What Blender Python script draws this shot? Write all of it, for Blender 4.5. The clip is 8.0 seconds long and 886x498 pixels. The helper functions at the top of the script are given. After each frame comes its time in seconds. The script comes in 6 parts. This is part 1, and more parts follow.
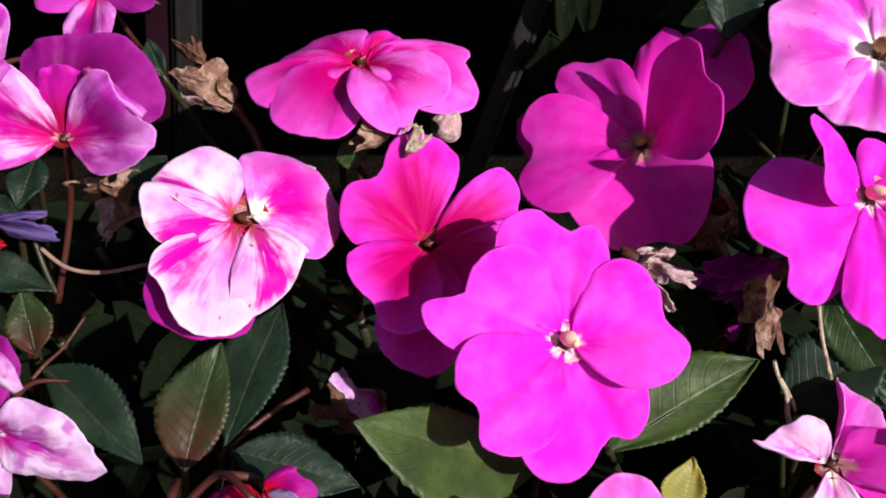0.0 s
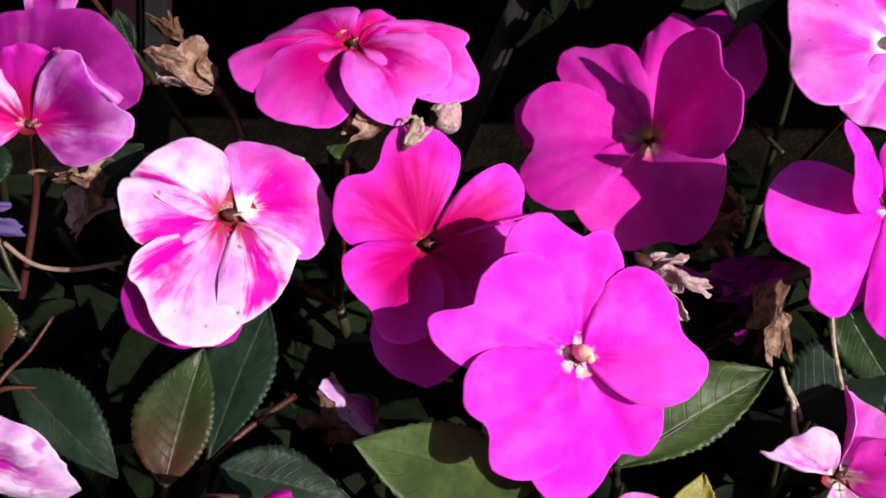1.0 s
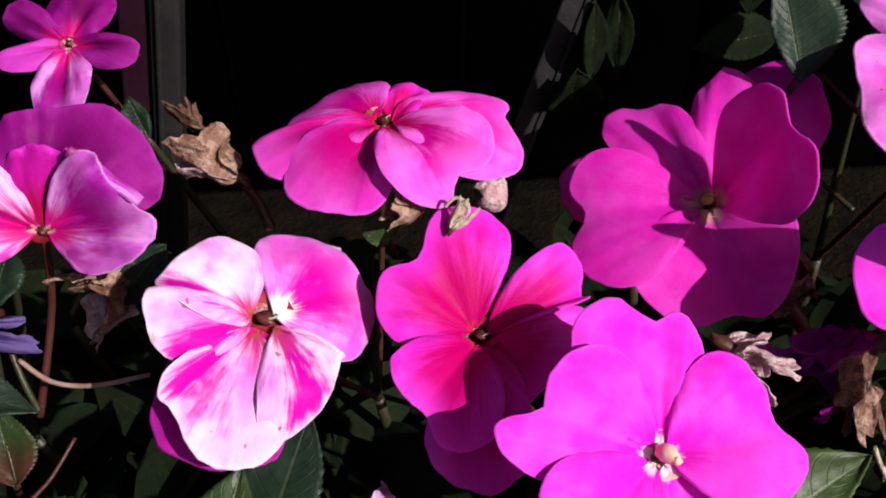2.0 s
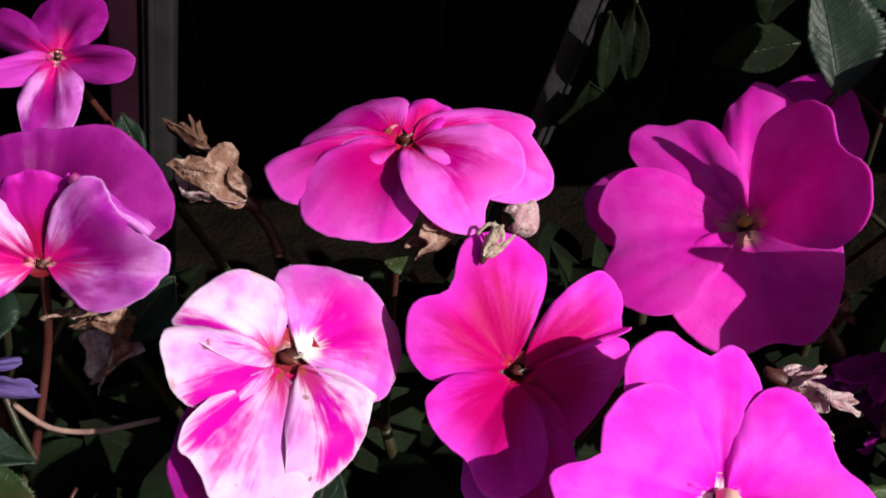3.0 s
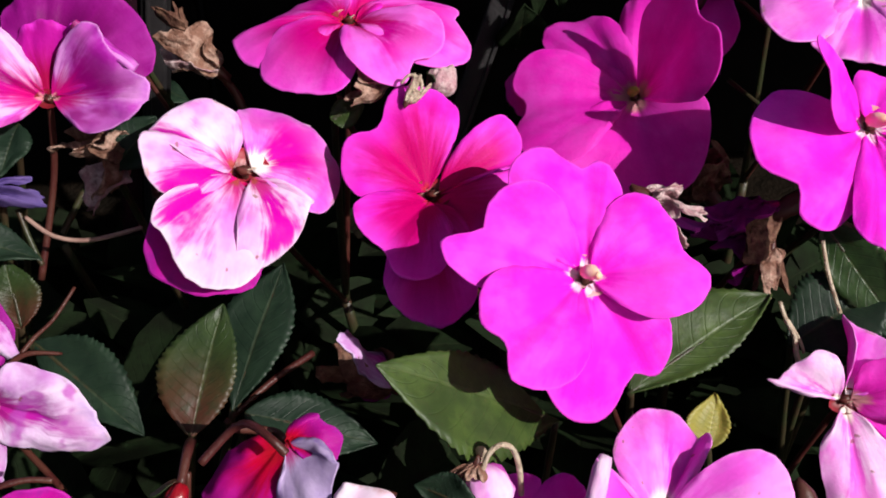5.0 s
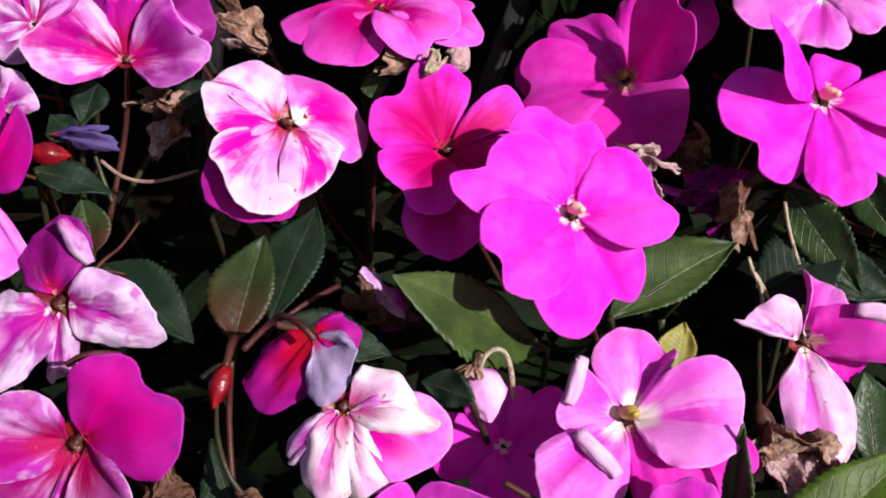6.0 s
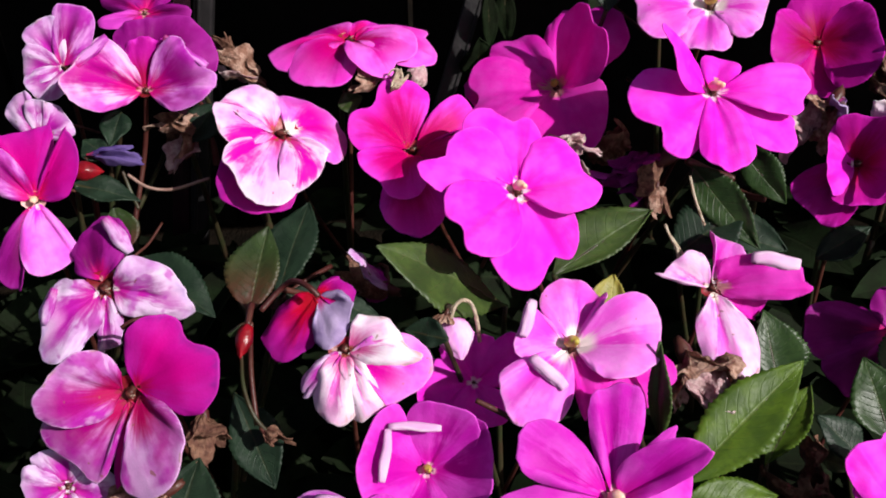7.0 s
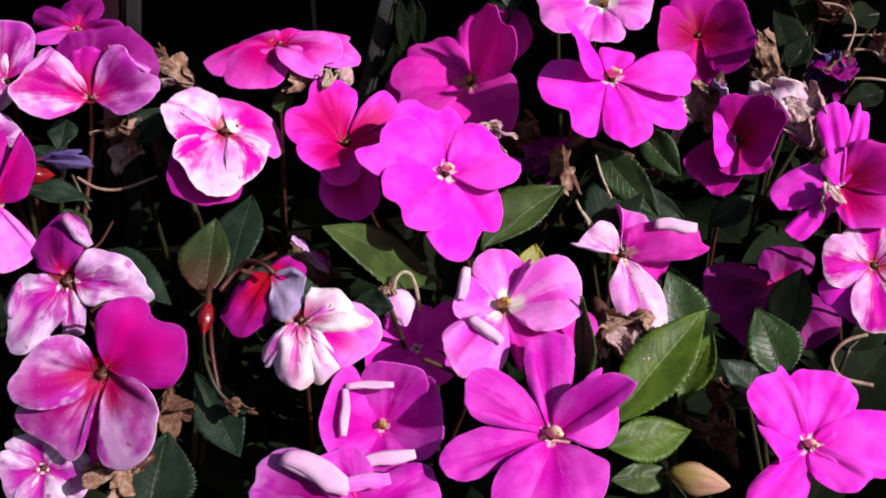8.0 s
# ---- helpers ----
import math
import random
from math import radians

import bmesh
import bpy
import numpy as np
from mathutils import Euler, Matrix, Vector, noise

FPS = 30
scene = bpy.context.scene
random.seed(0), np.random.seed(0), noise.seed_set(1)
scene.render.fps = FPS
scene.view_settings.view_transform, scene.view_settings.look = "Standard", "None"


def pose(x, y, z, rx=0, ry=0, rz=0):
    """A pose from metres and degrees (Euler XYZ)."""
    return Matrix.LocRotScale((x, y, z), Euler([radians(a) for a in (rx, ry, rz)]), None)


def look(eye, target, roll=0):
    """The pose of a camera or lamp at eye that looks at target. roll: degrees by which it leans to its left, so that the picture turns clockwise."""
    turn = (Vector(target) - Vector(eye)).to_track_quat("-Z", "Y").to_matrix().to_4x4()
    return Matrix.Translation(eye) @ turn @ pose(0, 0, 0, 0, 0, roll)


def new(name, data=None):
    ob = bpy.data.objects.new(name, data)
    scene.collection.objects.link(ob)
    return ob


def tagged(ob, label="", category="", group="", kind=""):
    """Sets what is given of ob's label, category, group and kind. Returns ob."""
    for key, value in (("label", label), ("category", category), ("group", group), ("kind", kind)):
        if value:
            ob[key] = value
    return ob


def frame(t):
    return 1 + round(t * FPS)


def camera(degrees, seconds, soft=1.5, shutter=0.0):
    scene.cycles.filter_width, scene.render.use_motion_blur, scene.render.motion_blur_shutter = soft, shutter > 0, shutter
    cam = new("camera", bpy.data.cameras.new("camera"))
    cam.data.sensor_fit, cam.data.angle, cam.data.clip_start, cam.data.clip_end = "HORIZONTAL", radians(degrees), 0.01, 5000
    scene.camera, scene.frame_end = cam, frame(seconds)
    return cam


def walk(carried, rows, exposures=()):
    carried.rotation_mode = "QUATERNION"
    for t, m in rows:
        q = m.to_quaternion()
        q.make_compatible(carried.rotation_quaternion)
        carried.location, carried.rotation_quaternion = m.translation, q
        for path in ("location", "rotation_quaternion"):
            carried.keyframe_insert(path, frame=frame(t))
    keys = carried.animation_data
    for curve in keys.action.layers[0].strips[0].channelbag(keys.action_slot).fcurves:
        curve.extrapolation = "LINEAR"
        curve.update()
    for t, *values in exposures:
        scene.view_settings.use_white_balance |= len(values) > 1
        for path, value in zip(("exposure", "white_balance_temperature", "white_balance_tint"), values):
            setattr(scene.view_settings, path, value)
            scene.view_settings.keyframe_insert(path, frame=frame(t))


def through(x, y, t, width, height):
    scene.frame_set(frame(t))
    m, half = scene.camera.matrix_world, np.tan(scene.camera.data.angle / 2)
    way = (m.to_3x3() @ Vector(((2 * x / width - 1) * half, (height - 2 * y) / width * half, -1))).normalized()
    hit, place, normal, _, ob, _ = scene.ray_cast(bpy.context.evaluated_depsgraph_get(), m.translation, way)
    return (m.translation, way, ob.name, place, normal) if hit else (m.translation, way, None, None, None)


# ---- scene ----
# ---- camera and its path: seconds, x, y, z, yaw, pitch, roll ----
cam = camera(48.0, 8.0, 1.9)
ROWS = [
    (0.0, -0.0278, -0.1429, 0.4726, -0.00, -45.00, 0.00),
    (0.5, -0.0236, -0.1329, 0.4686, -2.98, -46.37, 2.50),
    (1.0, -0.0403, -0.1238, 0.4689, -4.56, -47.54, 4.07),
    (1.5, -0.0510, -0.1095, 0.4734, -3.09, -47.44, 2.12),
    (1.7, -0.0459, -0.1075, 0.4666, -2.68, -46.01, 0.58),
    (2.8, -0.0612, -0.0896, 0.4548, -6.21, -43.65, 1.71),
    (3.0, -0.0626, -0.0884, 0.4533, -7.09, -44.33, 2.12),
    (3.5, -0.0606, -0.0968, 0.4564, -7.06, -42.73, 1.63),
    (4.0, -0.0526, -0.1113, 0.4566, -6.56, -41.70, 1.05),
    (4.5, -0.0484, -0.1297, 0.4541, -5.75, -41.67, 0.36),
    (4.7, -0.0464, -0.1414, 0.4491, -5.82, -42.28, 0.85),
    (5.8, -0.0484, -0.1896, 0.4615, -3.73, -40.67, 1.35),
    (6.0, -0.0449, -0.2052, 0.4542, -3.14, -38.86, 1.23),
    (6.5, -0.0416, -0.2361, 0.4559, -3.78, -38.64, 1.15),
    (7.0, -0.0518, -0.2671, 0.4754, -5.81, -36.26, -0.70),
    (7.5, -0.0603, -0.2892, 0.4801, -10.34, -34.93, 0.50),
    (8.0, -0.0707, -0.3002, 0.4808, -13.07, -34.84, 0.23),
]
EXPOSURES = [(0.0, 0.29), (1.5, 0.28), (3.5, 0.16), (4.5, 0.20), (6.0, 0.32), (8.0, 0.26)]


def eye_pose(x, y, z, yaw, pitch, roll):
    return pose(x, y, z, 90 + pitch, 0, yaw) @ pose(0, 0, 0, 0, 0, roll)


walk(cam, [(t, eye_pose(*r)) for t, *r in ROWS], EXPOSURES)


# ---- world ----
SUN_WAY = Vector((-0.57, 0.53, -0.63)).normalized()   # the way the sunlight travels
world = bpy.data.worlds.new("sky")
scene.world = world
world.use_nodes = True
wn = world.node_tree
sky = wn.nodes.new("ShaderNodeTexSky")
sky.sky_type, sky.sun_disc = "NISHITA", False
sky.air_density, sky.dust_density, sky.ozone_density = 0.8, 3.0, 0.6
sky.sun_elevation = math.asin(-SUN_WAY.z)
sky.sun_rotation = math.atan2(-SUN_WAY.x, -SUN_WAY.y)
wn.links.new(sky.outputs["Color"], wn.nodes["Background"].inputs["Color"])
wn.nodes["Background"].inputs["Strength"].default_value = 0.05
sun_data = bpy.data.lights.new("sun", "SUN")
sun_data.energy, sun_data.angle, sun_data.color = 5.0, radians(0.53), (1.0, 0.96, 0.92)
sun = new("sun", sun_data)
sun.matrix_world = look((0.6, -0.9, 1.2), Vector((0.6, -0.9, 1.2)) + SUN_WAY)


# ---- materials ----
def material(name):
    mat = bpy.data.materials.new(name)
    mat.use_nodes = True
    nt = mat.node_tree
    return mat, nt, nt.nodes["Principled BSDF"], nt.nodes["Material Output"]


def math_node(nt, op, a, b=None, c=None, clamp=False):
    n = nt.nodes.new("ShaderNodeMath")
    n.operation, n.use_clamp = op, clamp
    for k, v in enumerate((a, b, c)):
        if v is None:
            continue
        if isinstance(v, (int, float)):
            n.inputs[k].default_value = v
        else:
            nt.links.new(v, n.inputs[k])
    return n.outputs[0]


def ramp01(nt, v, lo, hi):
    """0 below lo, 1 above hi, smooth between (lo may be above hi)."""
    n = nt.nodes.new("ShaderNodeMapRange")
    n.interpolation_type = "SMOOTHSTEP"
    a, b, c, d = (lo, hi, 0.0, 1.0) if lo < hi else (hi, lo, 1.0, 0.0)
    for k, w in zip(("From Min", "From Max", "To Min", "To Max"), (a, b, c, d)):
        n.inputs[k].default_value = w
    nt.links.new(v, n.inputs["Value"])
    return n.outputs["Result"]


def mix(nt, fac, a, b, blend="MIX"):
    n = nt.nodes.new("ShaderNodeMix")
    n.data_type, n.blend_type = "RGBA", blend
    for k, v in ((0, fac), (6, a), (7, b)):
        if isinstance(v, (int, float)):
            n.inputs[k].default_value = v
        elif isinstance(v, tuple):
            n.inputs[k].default_value = (*v, 1.0)
        else:
            nt.links.new(v, n.inputs[k])
    return n.outputs[2]


def noise_node(nt, scale, detail=2.0, rough=0.5, vec=None):
    n = nt.nodes.new("ShaderNodeTexNoise")
    n.inputs["Scale"].default_value = scale
    n.inputs["Detail"].default_value = detail
    n.inputs["Roughness"].default_value = rough
    if vec is None:
        vec = nt.nodes.new("ShaderNodeTexCoord").outputs["Object"]
    nt.links.new(vec, n.inputs["Vector"])
    return n.outputs["Fac"]


def bump(nt, height, strength, distance):
    n = nt.nodes.new("ShaderNodeBump")
    n.inputs["Strength"].default_value = strength
    n.inputs["Distance"].default_value = distance
    nt.links.new(height, n.inputs["Height"])
    return n.outputs["Normal"]


def uv_parts(nt):
    uv = nt.nodes.new("ShaderNodeUVMap")
    sep = nt.nodes.new("ShaderNodeSeparateXYZ")
    nt.links.new(uv.outputs["UV"], sep.inputs[0])
    return uv.outputs["UV"], sep.outputs["X"], sep.outputs["Y"]


def leafy_shader(nt, bsdf, out, col, through, rough, spec, normal=None, coat=0.0, through_tint=None):
    """An opaque skin that lets a share of the light through."""
    bsdf.inputs["Roughness"].default_value = rough
    bsdf.inputs["Specular IOR Level"].default_value = spec
    bsdf.inputs["Coat Weight"].default_value = coat
    nt.links.new(col, bsdf.inputs["Base Color"])
    tr = nt.nodes.new("ShaderNodeBsdfTranslucent")
    nt.links.new(col if through_tint is None else mix(nt, 1.0, col, through_tint, "MULTIPLY"), tr.inputs["Color"])
    m = nt.nodes.new("ShaderNodeMixShader")
    m.inputs[0].default_value = through
    nt.links.new(bsdf.outputs[0], m.inputs[1])
    nt.links.new(tr.outputs[0], m.inputs[2])
    nt.links.new(m.outputs[0], out.inputs["Surface"])
    if normal is not None:
        nt.links.new(normal, bsdf.inputs["Normal"])
        nt.links.new(normal, tr.inputs["Normal"])


def petal_mat(name, main, pale, throat, throat_r=0.35, stripe=None, stripe_w=0.25, eye=(0.85, 0.7, 0.8), eye_r=0.1,
              rim=None, pale_amount=0.5, through=0.24, blotch=None, bands=0.0, specks=False, reach=0.5):
    """A petal skin: main and pale shades, a darker throat, a stripe down the middle, a light eye at the base;
    bands sets how strongly broad streaks of the stripe's colour and of the pale one run down the whole petal."""
    mat, nt, bsdf, out = material(name)
    uv, u, v = uv_parts(nt)
    d = math_node(nt, "MULTIPLY", math_node(nt, "ABSOLUTE", math_node(nt, "SUBTRACT", u, 0.5)), 2.0)
    rnd = nt.nodes.new("ShaderNodeObjectInfo").outputs["Random"]
    place = nt.nodes.new("ShaderNodeTexCoord").outputs["Object"]
    big = noise_node(nt, 90.0, 3.0, 0.55, place)

    def along(across, length, shift, detail):
        # a noise drawn out from the base to the edge of the petal
        c = nt.nodes.new("ShaderNodeCombineXYZ")
        nt.links.new(math_node(nt, "MULTIPLY", u, across), c.inputs[0])
        nt.links.new(math_node(nt, "MULTIPLY", v, length), c.inputs[1])
        nt.links.new(math_node(nt, "MULTIPLY", rnd, shift), c.inputs[2])
        return noise_node(nt, 1.0, detail, 0.6, c.outputs[0])

    streak = along(34.0, 2.2, 40.0, 3.0)
    broad = along(4.6, 1.2, 71.0, 3.0)
    col = mix(nt, math_node(nt, "MULTIPLY", ramp01(nt, big, 0.35, 0.7), pale_amount), main, pale)
    if bands:
        col = mix(nt, math_node(nt, "MULTIPLY", ramp01(nt, broad, 0.50, 0.62), bands), col, pale)
    if stripe is not None:
        wob = math_node(nt, "ADD", d, math_node(nt, "MULTIPLY", math_node(nt, "SUBTRACT", math_node(nt, "ADD", big, streak), 1.0), 0.45))
        fac = math_node(nt, "MULTIPLY", ramp01(nt, wob, stripe_w * 1.3, stripe_w * 0.35), ramp01(nt, v, 0.6 + reach, reach))
        if bands:
            more = math_node(nt, "MULTIPLY", ramp01(nt, broad, 0.49, 0.38), ramp01(nt, v, 1.05, 0.6))
            fac = math_node(nt, "MAXIMUM", fac, math_node(nt, "MULTIPLY", more, bands))
        col = mix(nt, fac, col, stripe)
    vv = math_node(nt, "ADD", v, math_node(nt, "MULTIPLY", math_node(nt, "SUBTRACT", streak, 0.5), 0.4))
    vv = math_node(nt, "ADD", vv, math_node(nt, "MULTIPLY", math_node(nt, "SUBTRACT", broad, 0.5), 0.3))
    col = mix(nt, ramp01(nt, vv, throat_r * 1.15, throat_r * 0.3), col, throat)
    if rim is not None:
        col = mix(nt, ramp01(nt, vv, 0.9, 1.08), col, rim)
    if blotch is not None:
        col = mix(nt, math_node(nt, "MULTIPLY", ramp01(nt, noise_node(nt, 160.0, 2.0, 0.5, place), 0.6, 0.72), 0.8), col, blotch)
    if specks:
        col = mix(nt, math_node(nt, "MULTIPLY", ramp01(nt, noise_node(nt, 330.0, 1.0, 0.4, place), 0.735, 0.775), 0.7), col, (0.26, 0.10, 0.06))
        worn = math_node(nt, "MULTIPLY", ramp01(nt, noise_node(nt, 170.0, 3.0, 0.6, place), 0.55, 0.68), ramp01(nt, v, 0.94, 0.985))
        col = mix(nt, math_node(nt, "MULTIPLY", worn, 0.85), col, (0.40, 0.22, 0.14))
    ve = math_node(nt, "ADD", v, math_node(nt, "MULTIPLY", math_node(nt, "SUBTRACT", streak, 0.5), 0.07))
    col = mix(nt, ramp01(nt, ve, eye_r, eye_r * 0.5), col, eye)
    # the thin, lighter edge: the glow of backlit rims put into the colour
    col = mix(nt, math_node(nt, "MULTIPLY", ramp01(nt, v, 0.965, 0.998), 0.6), col, pale)
    cell = noise_node(nt, 1300.0, 1.0, 0.5, place)
    shade = math_node(nt, "ADD", 0.86, math_node(nt, "ADD", math_node(nt, "MULTIPLY", streak, 0.16), math_node(nt, "MULTIPLY", cell, 0.12)))
    tint = nt.nodes.new("ShaderNodeCombineColor")
    for k in range(3):
        nt.links.new(shade, tint.inputs[k])
    col = mix(nt, 1.0, col, tint.outputs[0], "MULTIPLY")
    # sparkle of the surface cells, soft waves and faint veins
    relief = math_node(nt, "ADD", math_node(nt, "MULTIPLY", streak, 0.35), math_node(nt, "MULTIPLY", cell, 0.28))
    relief = math_node(nt, "ADD", relief, math_node(nt, "MULTIPLY", noise_node(nt, 240.0, 2.0, 0.5, place), 0.22))
    leafy_shader(nt, bsdf, out, col, through, 0.48, 0.07, bump(nt, relief, 0.22, 0.0010), through_tint=(1.0, 0.7, 0.9))
    return mat


MAGENTA = petal_mat("magenta_petal", (0.84, 0.016, 0.65), (0.89, 0.095, 0.78), (0.80, 0.012, 0.58), 0.3, eye=(0.90, 0.66, 0.80), eye_r=0.13, rim=(0.86, 0.05, 0.76), pale_amount=0.65)
# darker copy of the magenta: weaker sunlight is put into the colour
MAGENTA_LESS_SUN = petal_mat("magenta_petal_less_sun", (0.58, 0.014, 0.47), (0.70, 0.09, 0.62), (0.60, 0.008, 0.40), 0.34, stripe=(0.50, 0.004, 0.36), stripe_w=0.16, eye=(0.80, 0.46, 0.58), eye_r=0.11, rim=(0.66, 0.06, 0.60), pale_amount=0.7, bands=0.25)
INDIGO = petal_mat("shrivelled_indigo_petal", (0.045, 0.022, 0.14), (0.15, 0.10, 0.28), (0.30, 0.02, 0.08), 0.25, eye=(0.3, 0.02, 0.04), rim=(0.10, 0.07, 0.25), pale_amount=0.7, bands=0.7)
# deep magenta: shade inside cups and light on rims are put into it
DEEP_AND_SHADE = petal_mat("deep_magenta_and_shade_petal", (0.44, 0.004, 0.26), (0.56, 0.015, 0.40), (0.34, 0.002, 0.06), 0.7, eye=(0.2, 0.005, 0.02), rim=(0.66, 0.03, 0.54))
HOTPINK = petal_mat("hot_pink_petal", (0.82, 0.020, 0.57), (0.87, 0.085, 0.70), (0.70, 0.02, 0.42), 0.3, eye=(0.7, 0.32, 0.36), eye_r=0.2, through=0.48, pale_amount=0.8)
REDMAGENTA = petal_mat("red_magenta_petal", (0.44, 0.004, 0.28), (0.53, 0.022, 0.38), (0.62, 0.004, 0.12), 0.26, stripe=(0.56, 0.001, 0.24), stripe_w=0.5, eye=(0.5, 0.05, 0.1), eye_r=0.08, rim=(0.30, 0.014, 0.26))
ROSE = petal_mat("rose_petal", (0.80, 0.06, 0.62), (0.87, 0.18, 0.76), (0.52, 0.0, 0.12), 0.46, stripe=(0.58, 0.001, 0.28), stripe_w=0.26, eye=(0.50, 0.02, 0.06), eye_r=0.10, pale_amount=0.8, bands=0.3)
ROSE_DARK = petal_mat("dark_rose_petal", (0.78, 0.04, 0.58), (0.86, 0.14, 0.74), (0.50, 0.0, 0.12), 0.52, stripe=(0.50, 0.001, 0.20), stripe_w=0.55, eye=(0.50, 0.02, 0.06), eye_r=0.10, pale_amount=0.8, bands=0.25)
CERISE = petal_mat("cerise_petal", (0.78, 0.022, 0.58), (0.84, 0.075, 0.72), (0.52, 0.0, 0.13), 0.78, stripe=(0.56, 0.001, 0.20), stripe_w=0.40, eye=(0.50, 0.02, 0.06), eye_r=0.09, pale_amount=0.7)
PINK = petal_mat("soft_pink_petal", (0.83, 0.12, 0.73), (0.91, 0.38, 0.85), (0.86, 0.30, 0.74), 0.3, stripe=(0.80, 0.05, 0.62), stripe_w=0.16, eye=(0.92, 0.82, 0.84), eye_r=0.28, rim=(0.88, 0.30, 0.82), bands=0.4, specks=True)
PINK_BRIGHT = petal_mat("bright_pink_petal", (0.86, 0.10, 0.76), (0.92, 0.30, 0.86), (0.82, 0.02, 0.60), 0.3, eye=(0.92, 0.70, 0.74), rim=(0.90, 0.34, 0.85), pale_amount=0.8, bands=0.3)
STRIPED = petal_mat("white_striped_petal", (0.75, 0.24, 0.70), (0.84, 0.68, 0.84), (0.60, 0.03, 0.24), 0.34, stripe=(0.60, 0.002, 0.38), stripe_w=0.23, eye=(0.46, 0.08, 0.08), eye_r=0.14, rim=(0.82, 0.58, 0.81), pale_amount=0.8, bands=0.42, specks=True, reach=0.85)
STRIPED_PINK = petal_mat("pink_striped_petal", (0.78, 0.10, 0.70), (0.86, 0.36, 0.82), (0.90, 0.78, 0.80), 0.24, stripe=(0.68, 0.003, 0.36), stripe_w=0.42, eye=(0.90, 0.84, 0.80), eye_r=0.2, rim=(0.82, 0.24, 0.78), pale_amount=0.7, bands=0.4, specks=True)
# mauve taken darker: shade on turned-away petals is in the colour too
MAUVE_AND_SHADE = petal_mat("mauve_and_shade_petal", (0.25, 0.004, 0.19), (0.36, 0.022, 0.29), (0.52, 0.003, 0.16), 0.36, stripe=(0.14, 0.002, 0.09), stripe_w=0.3, eye=(0.7, 0.3, 0.34), eye_r=0.1, rim=(0.30, 0.02, 0.26), pale_amount=0.5, bands=0.5)
STRIPED_MAUVE = petal_mat("mauve_striped_petal", (0.46, 0.025, 0.40), (0.76, 0.46, 0.78), (0.40, 0.002, 0.09), 0.46, stripe=(0.36, 0.002, 0.19), stripe_w=0.34, eye=(0.3, 0.02, 0.06), eye_r=0.1, rim=(0.70, 0.36, 0.73), pale_amount=0.45, bands=0.65, specks=True)
MAUVE_PALE = petal_mat("pale_mauve_petal", (0.68, 0.10, 0.60), (0.86, 0.60, 0.84), (0.60, 0.004, 0.20), 0.44, stripe=(0.46, 0.003, 0.26), stripe_w=0.26, eye=(0.7, 0.25, 0.3), eye_r=0.1, pale_amount=0.7, bands=0.65, reach=0.8)
LILAC = petal_mat("faded_lilac_petal", (0.54, 0.22, 0.57), (0.80, 0.64, 0.84), (0.48, 0.015, 0.30), 0.40, stripe=(0.42, 0.012, 0.34), stripe_w=0.24, rim=(0.52, 0.34, 0.64), pale_amount=0.7, bands=0.75, blotch=(0.44, 0.06, 0.42), specks=True)
CRIMSON = petal_mat("crimson_petal", (0.36, 0.004, 0.22), (0.44, 0.02, 0.34), (0.46, 0.001, 0.03), 0.75, eye=(0.4, 0.005, 0.02), eye_r=0.3, rim=(0.30, 0.02, 0.28))
VIOLET = petal_mat("wilted_violet_petal", (0.22, 0.13, 0.38), (0.52, 0.40, 0.62), (0.42, 0.03, 0.20), 0.3, eye=(0.4, 0.02, 0.04), rim=(0.26, 0.18, 0.44), pale_amount=0.8, bands=0.7)
PALEFOLD = petal_mat("pale_fold", (0.80, 0.46, 0.77), (0.88, 0.74, 0.87), (0.84, 0.44, 0.78), 0.2, eye=(0.9, 0.6, 0.8), eye_r=0.05, bands=0.7, through=0.35)
ORCHID = petal_mat("orchid_petal", (0.44, 0.02, 0.41), (0.74, 0.32, 0.74), (0.58, 0.004, 0.20), 0.44, stripe=(0.28, 0.002, 0.18), stripe_w=0.28, eye=(0.7, 0.3, 0.34), eye_r=0.1, rim=(0.50, 0.12, 0.54), pale_amount=0.4, bands=0.8)
PALEPINK = petal_mat("pale_pink_petal", (0.83, 0.33, 0.78), (0.90, 0.68, 0.88), (0.80, 0.18, 0.64), 0.3, stripe=(0.76, 0.10, 0.62), stripe_w=0.14, eye=(0.9, 0.78, 0.7), eye_r=0.15, rim=(0.82, 0.26, 0.76), pale_amount=0.8, bands=0.6, specks=True)
WHITE_PINK = petal_mat("white_crumpled_petal", (0.82, 0.50, 0.76), (0.88, 0.80, 0.87), (0.72, 0.10, 0.36), 0.5, stripe=(0.74, 0.12, 0.52), stripe_w=0.08, eye=(0.3, 0.08, 0.05), eye_r=0.14, rim=(0.60, 0.34, 0.36), pale_amount=0.95, bands=0.35, specks=True)
DUSK = petal_mat("dull_purple_petal", (0.52, 0.04, 0.44), (0.60, 0.10, 0.52), (0.46, 0.02, 0.22), 0.4, eye=(0.2, 0.05, 0.06), pale_amount=0.6, through=0.15)
BLUSH = petal_mat("yellow_pink_bud", (0.46, 0.24, 0.20), (0.56, 0.36, 0.26), (0.24, 0.19, 0.04), 0.85, eye=(0.2, 0.2, 0.04), stripe=(0.44, 0.09, 0.20), stripe_w=0.2, bands=0.5)


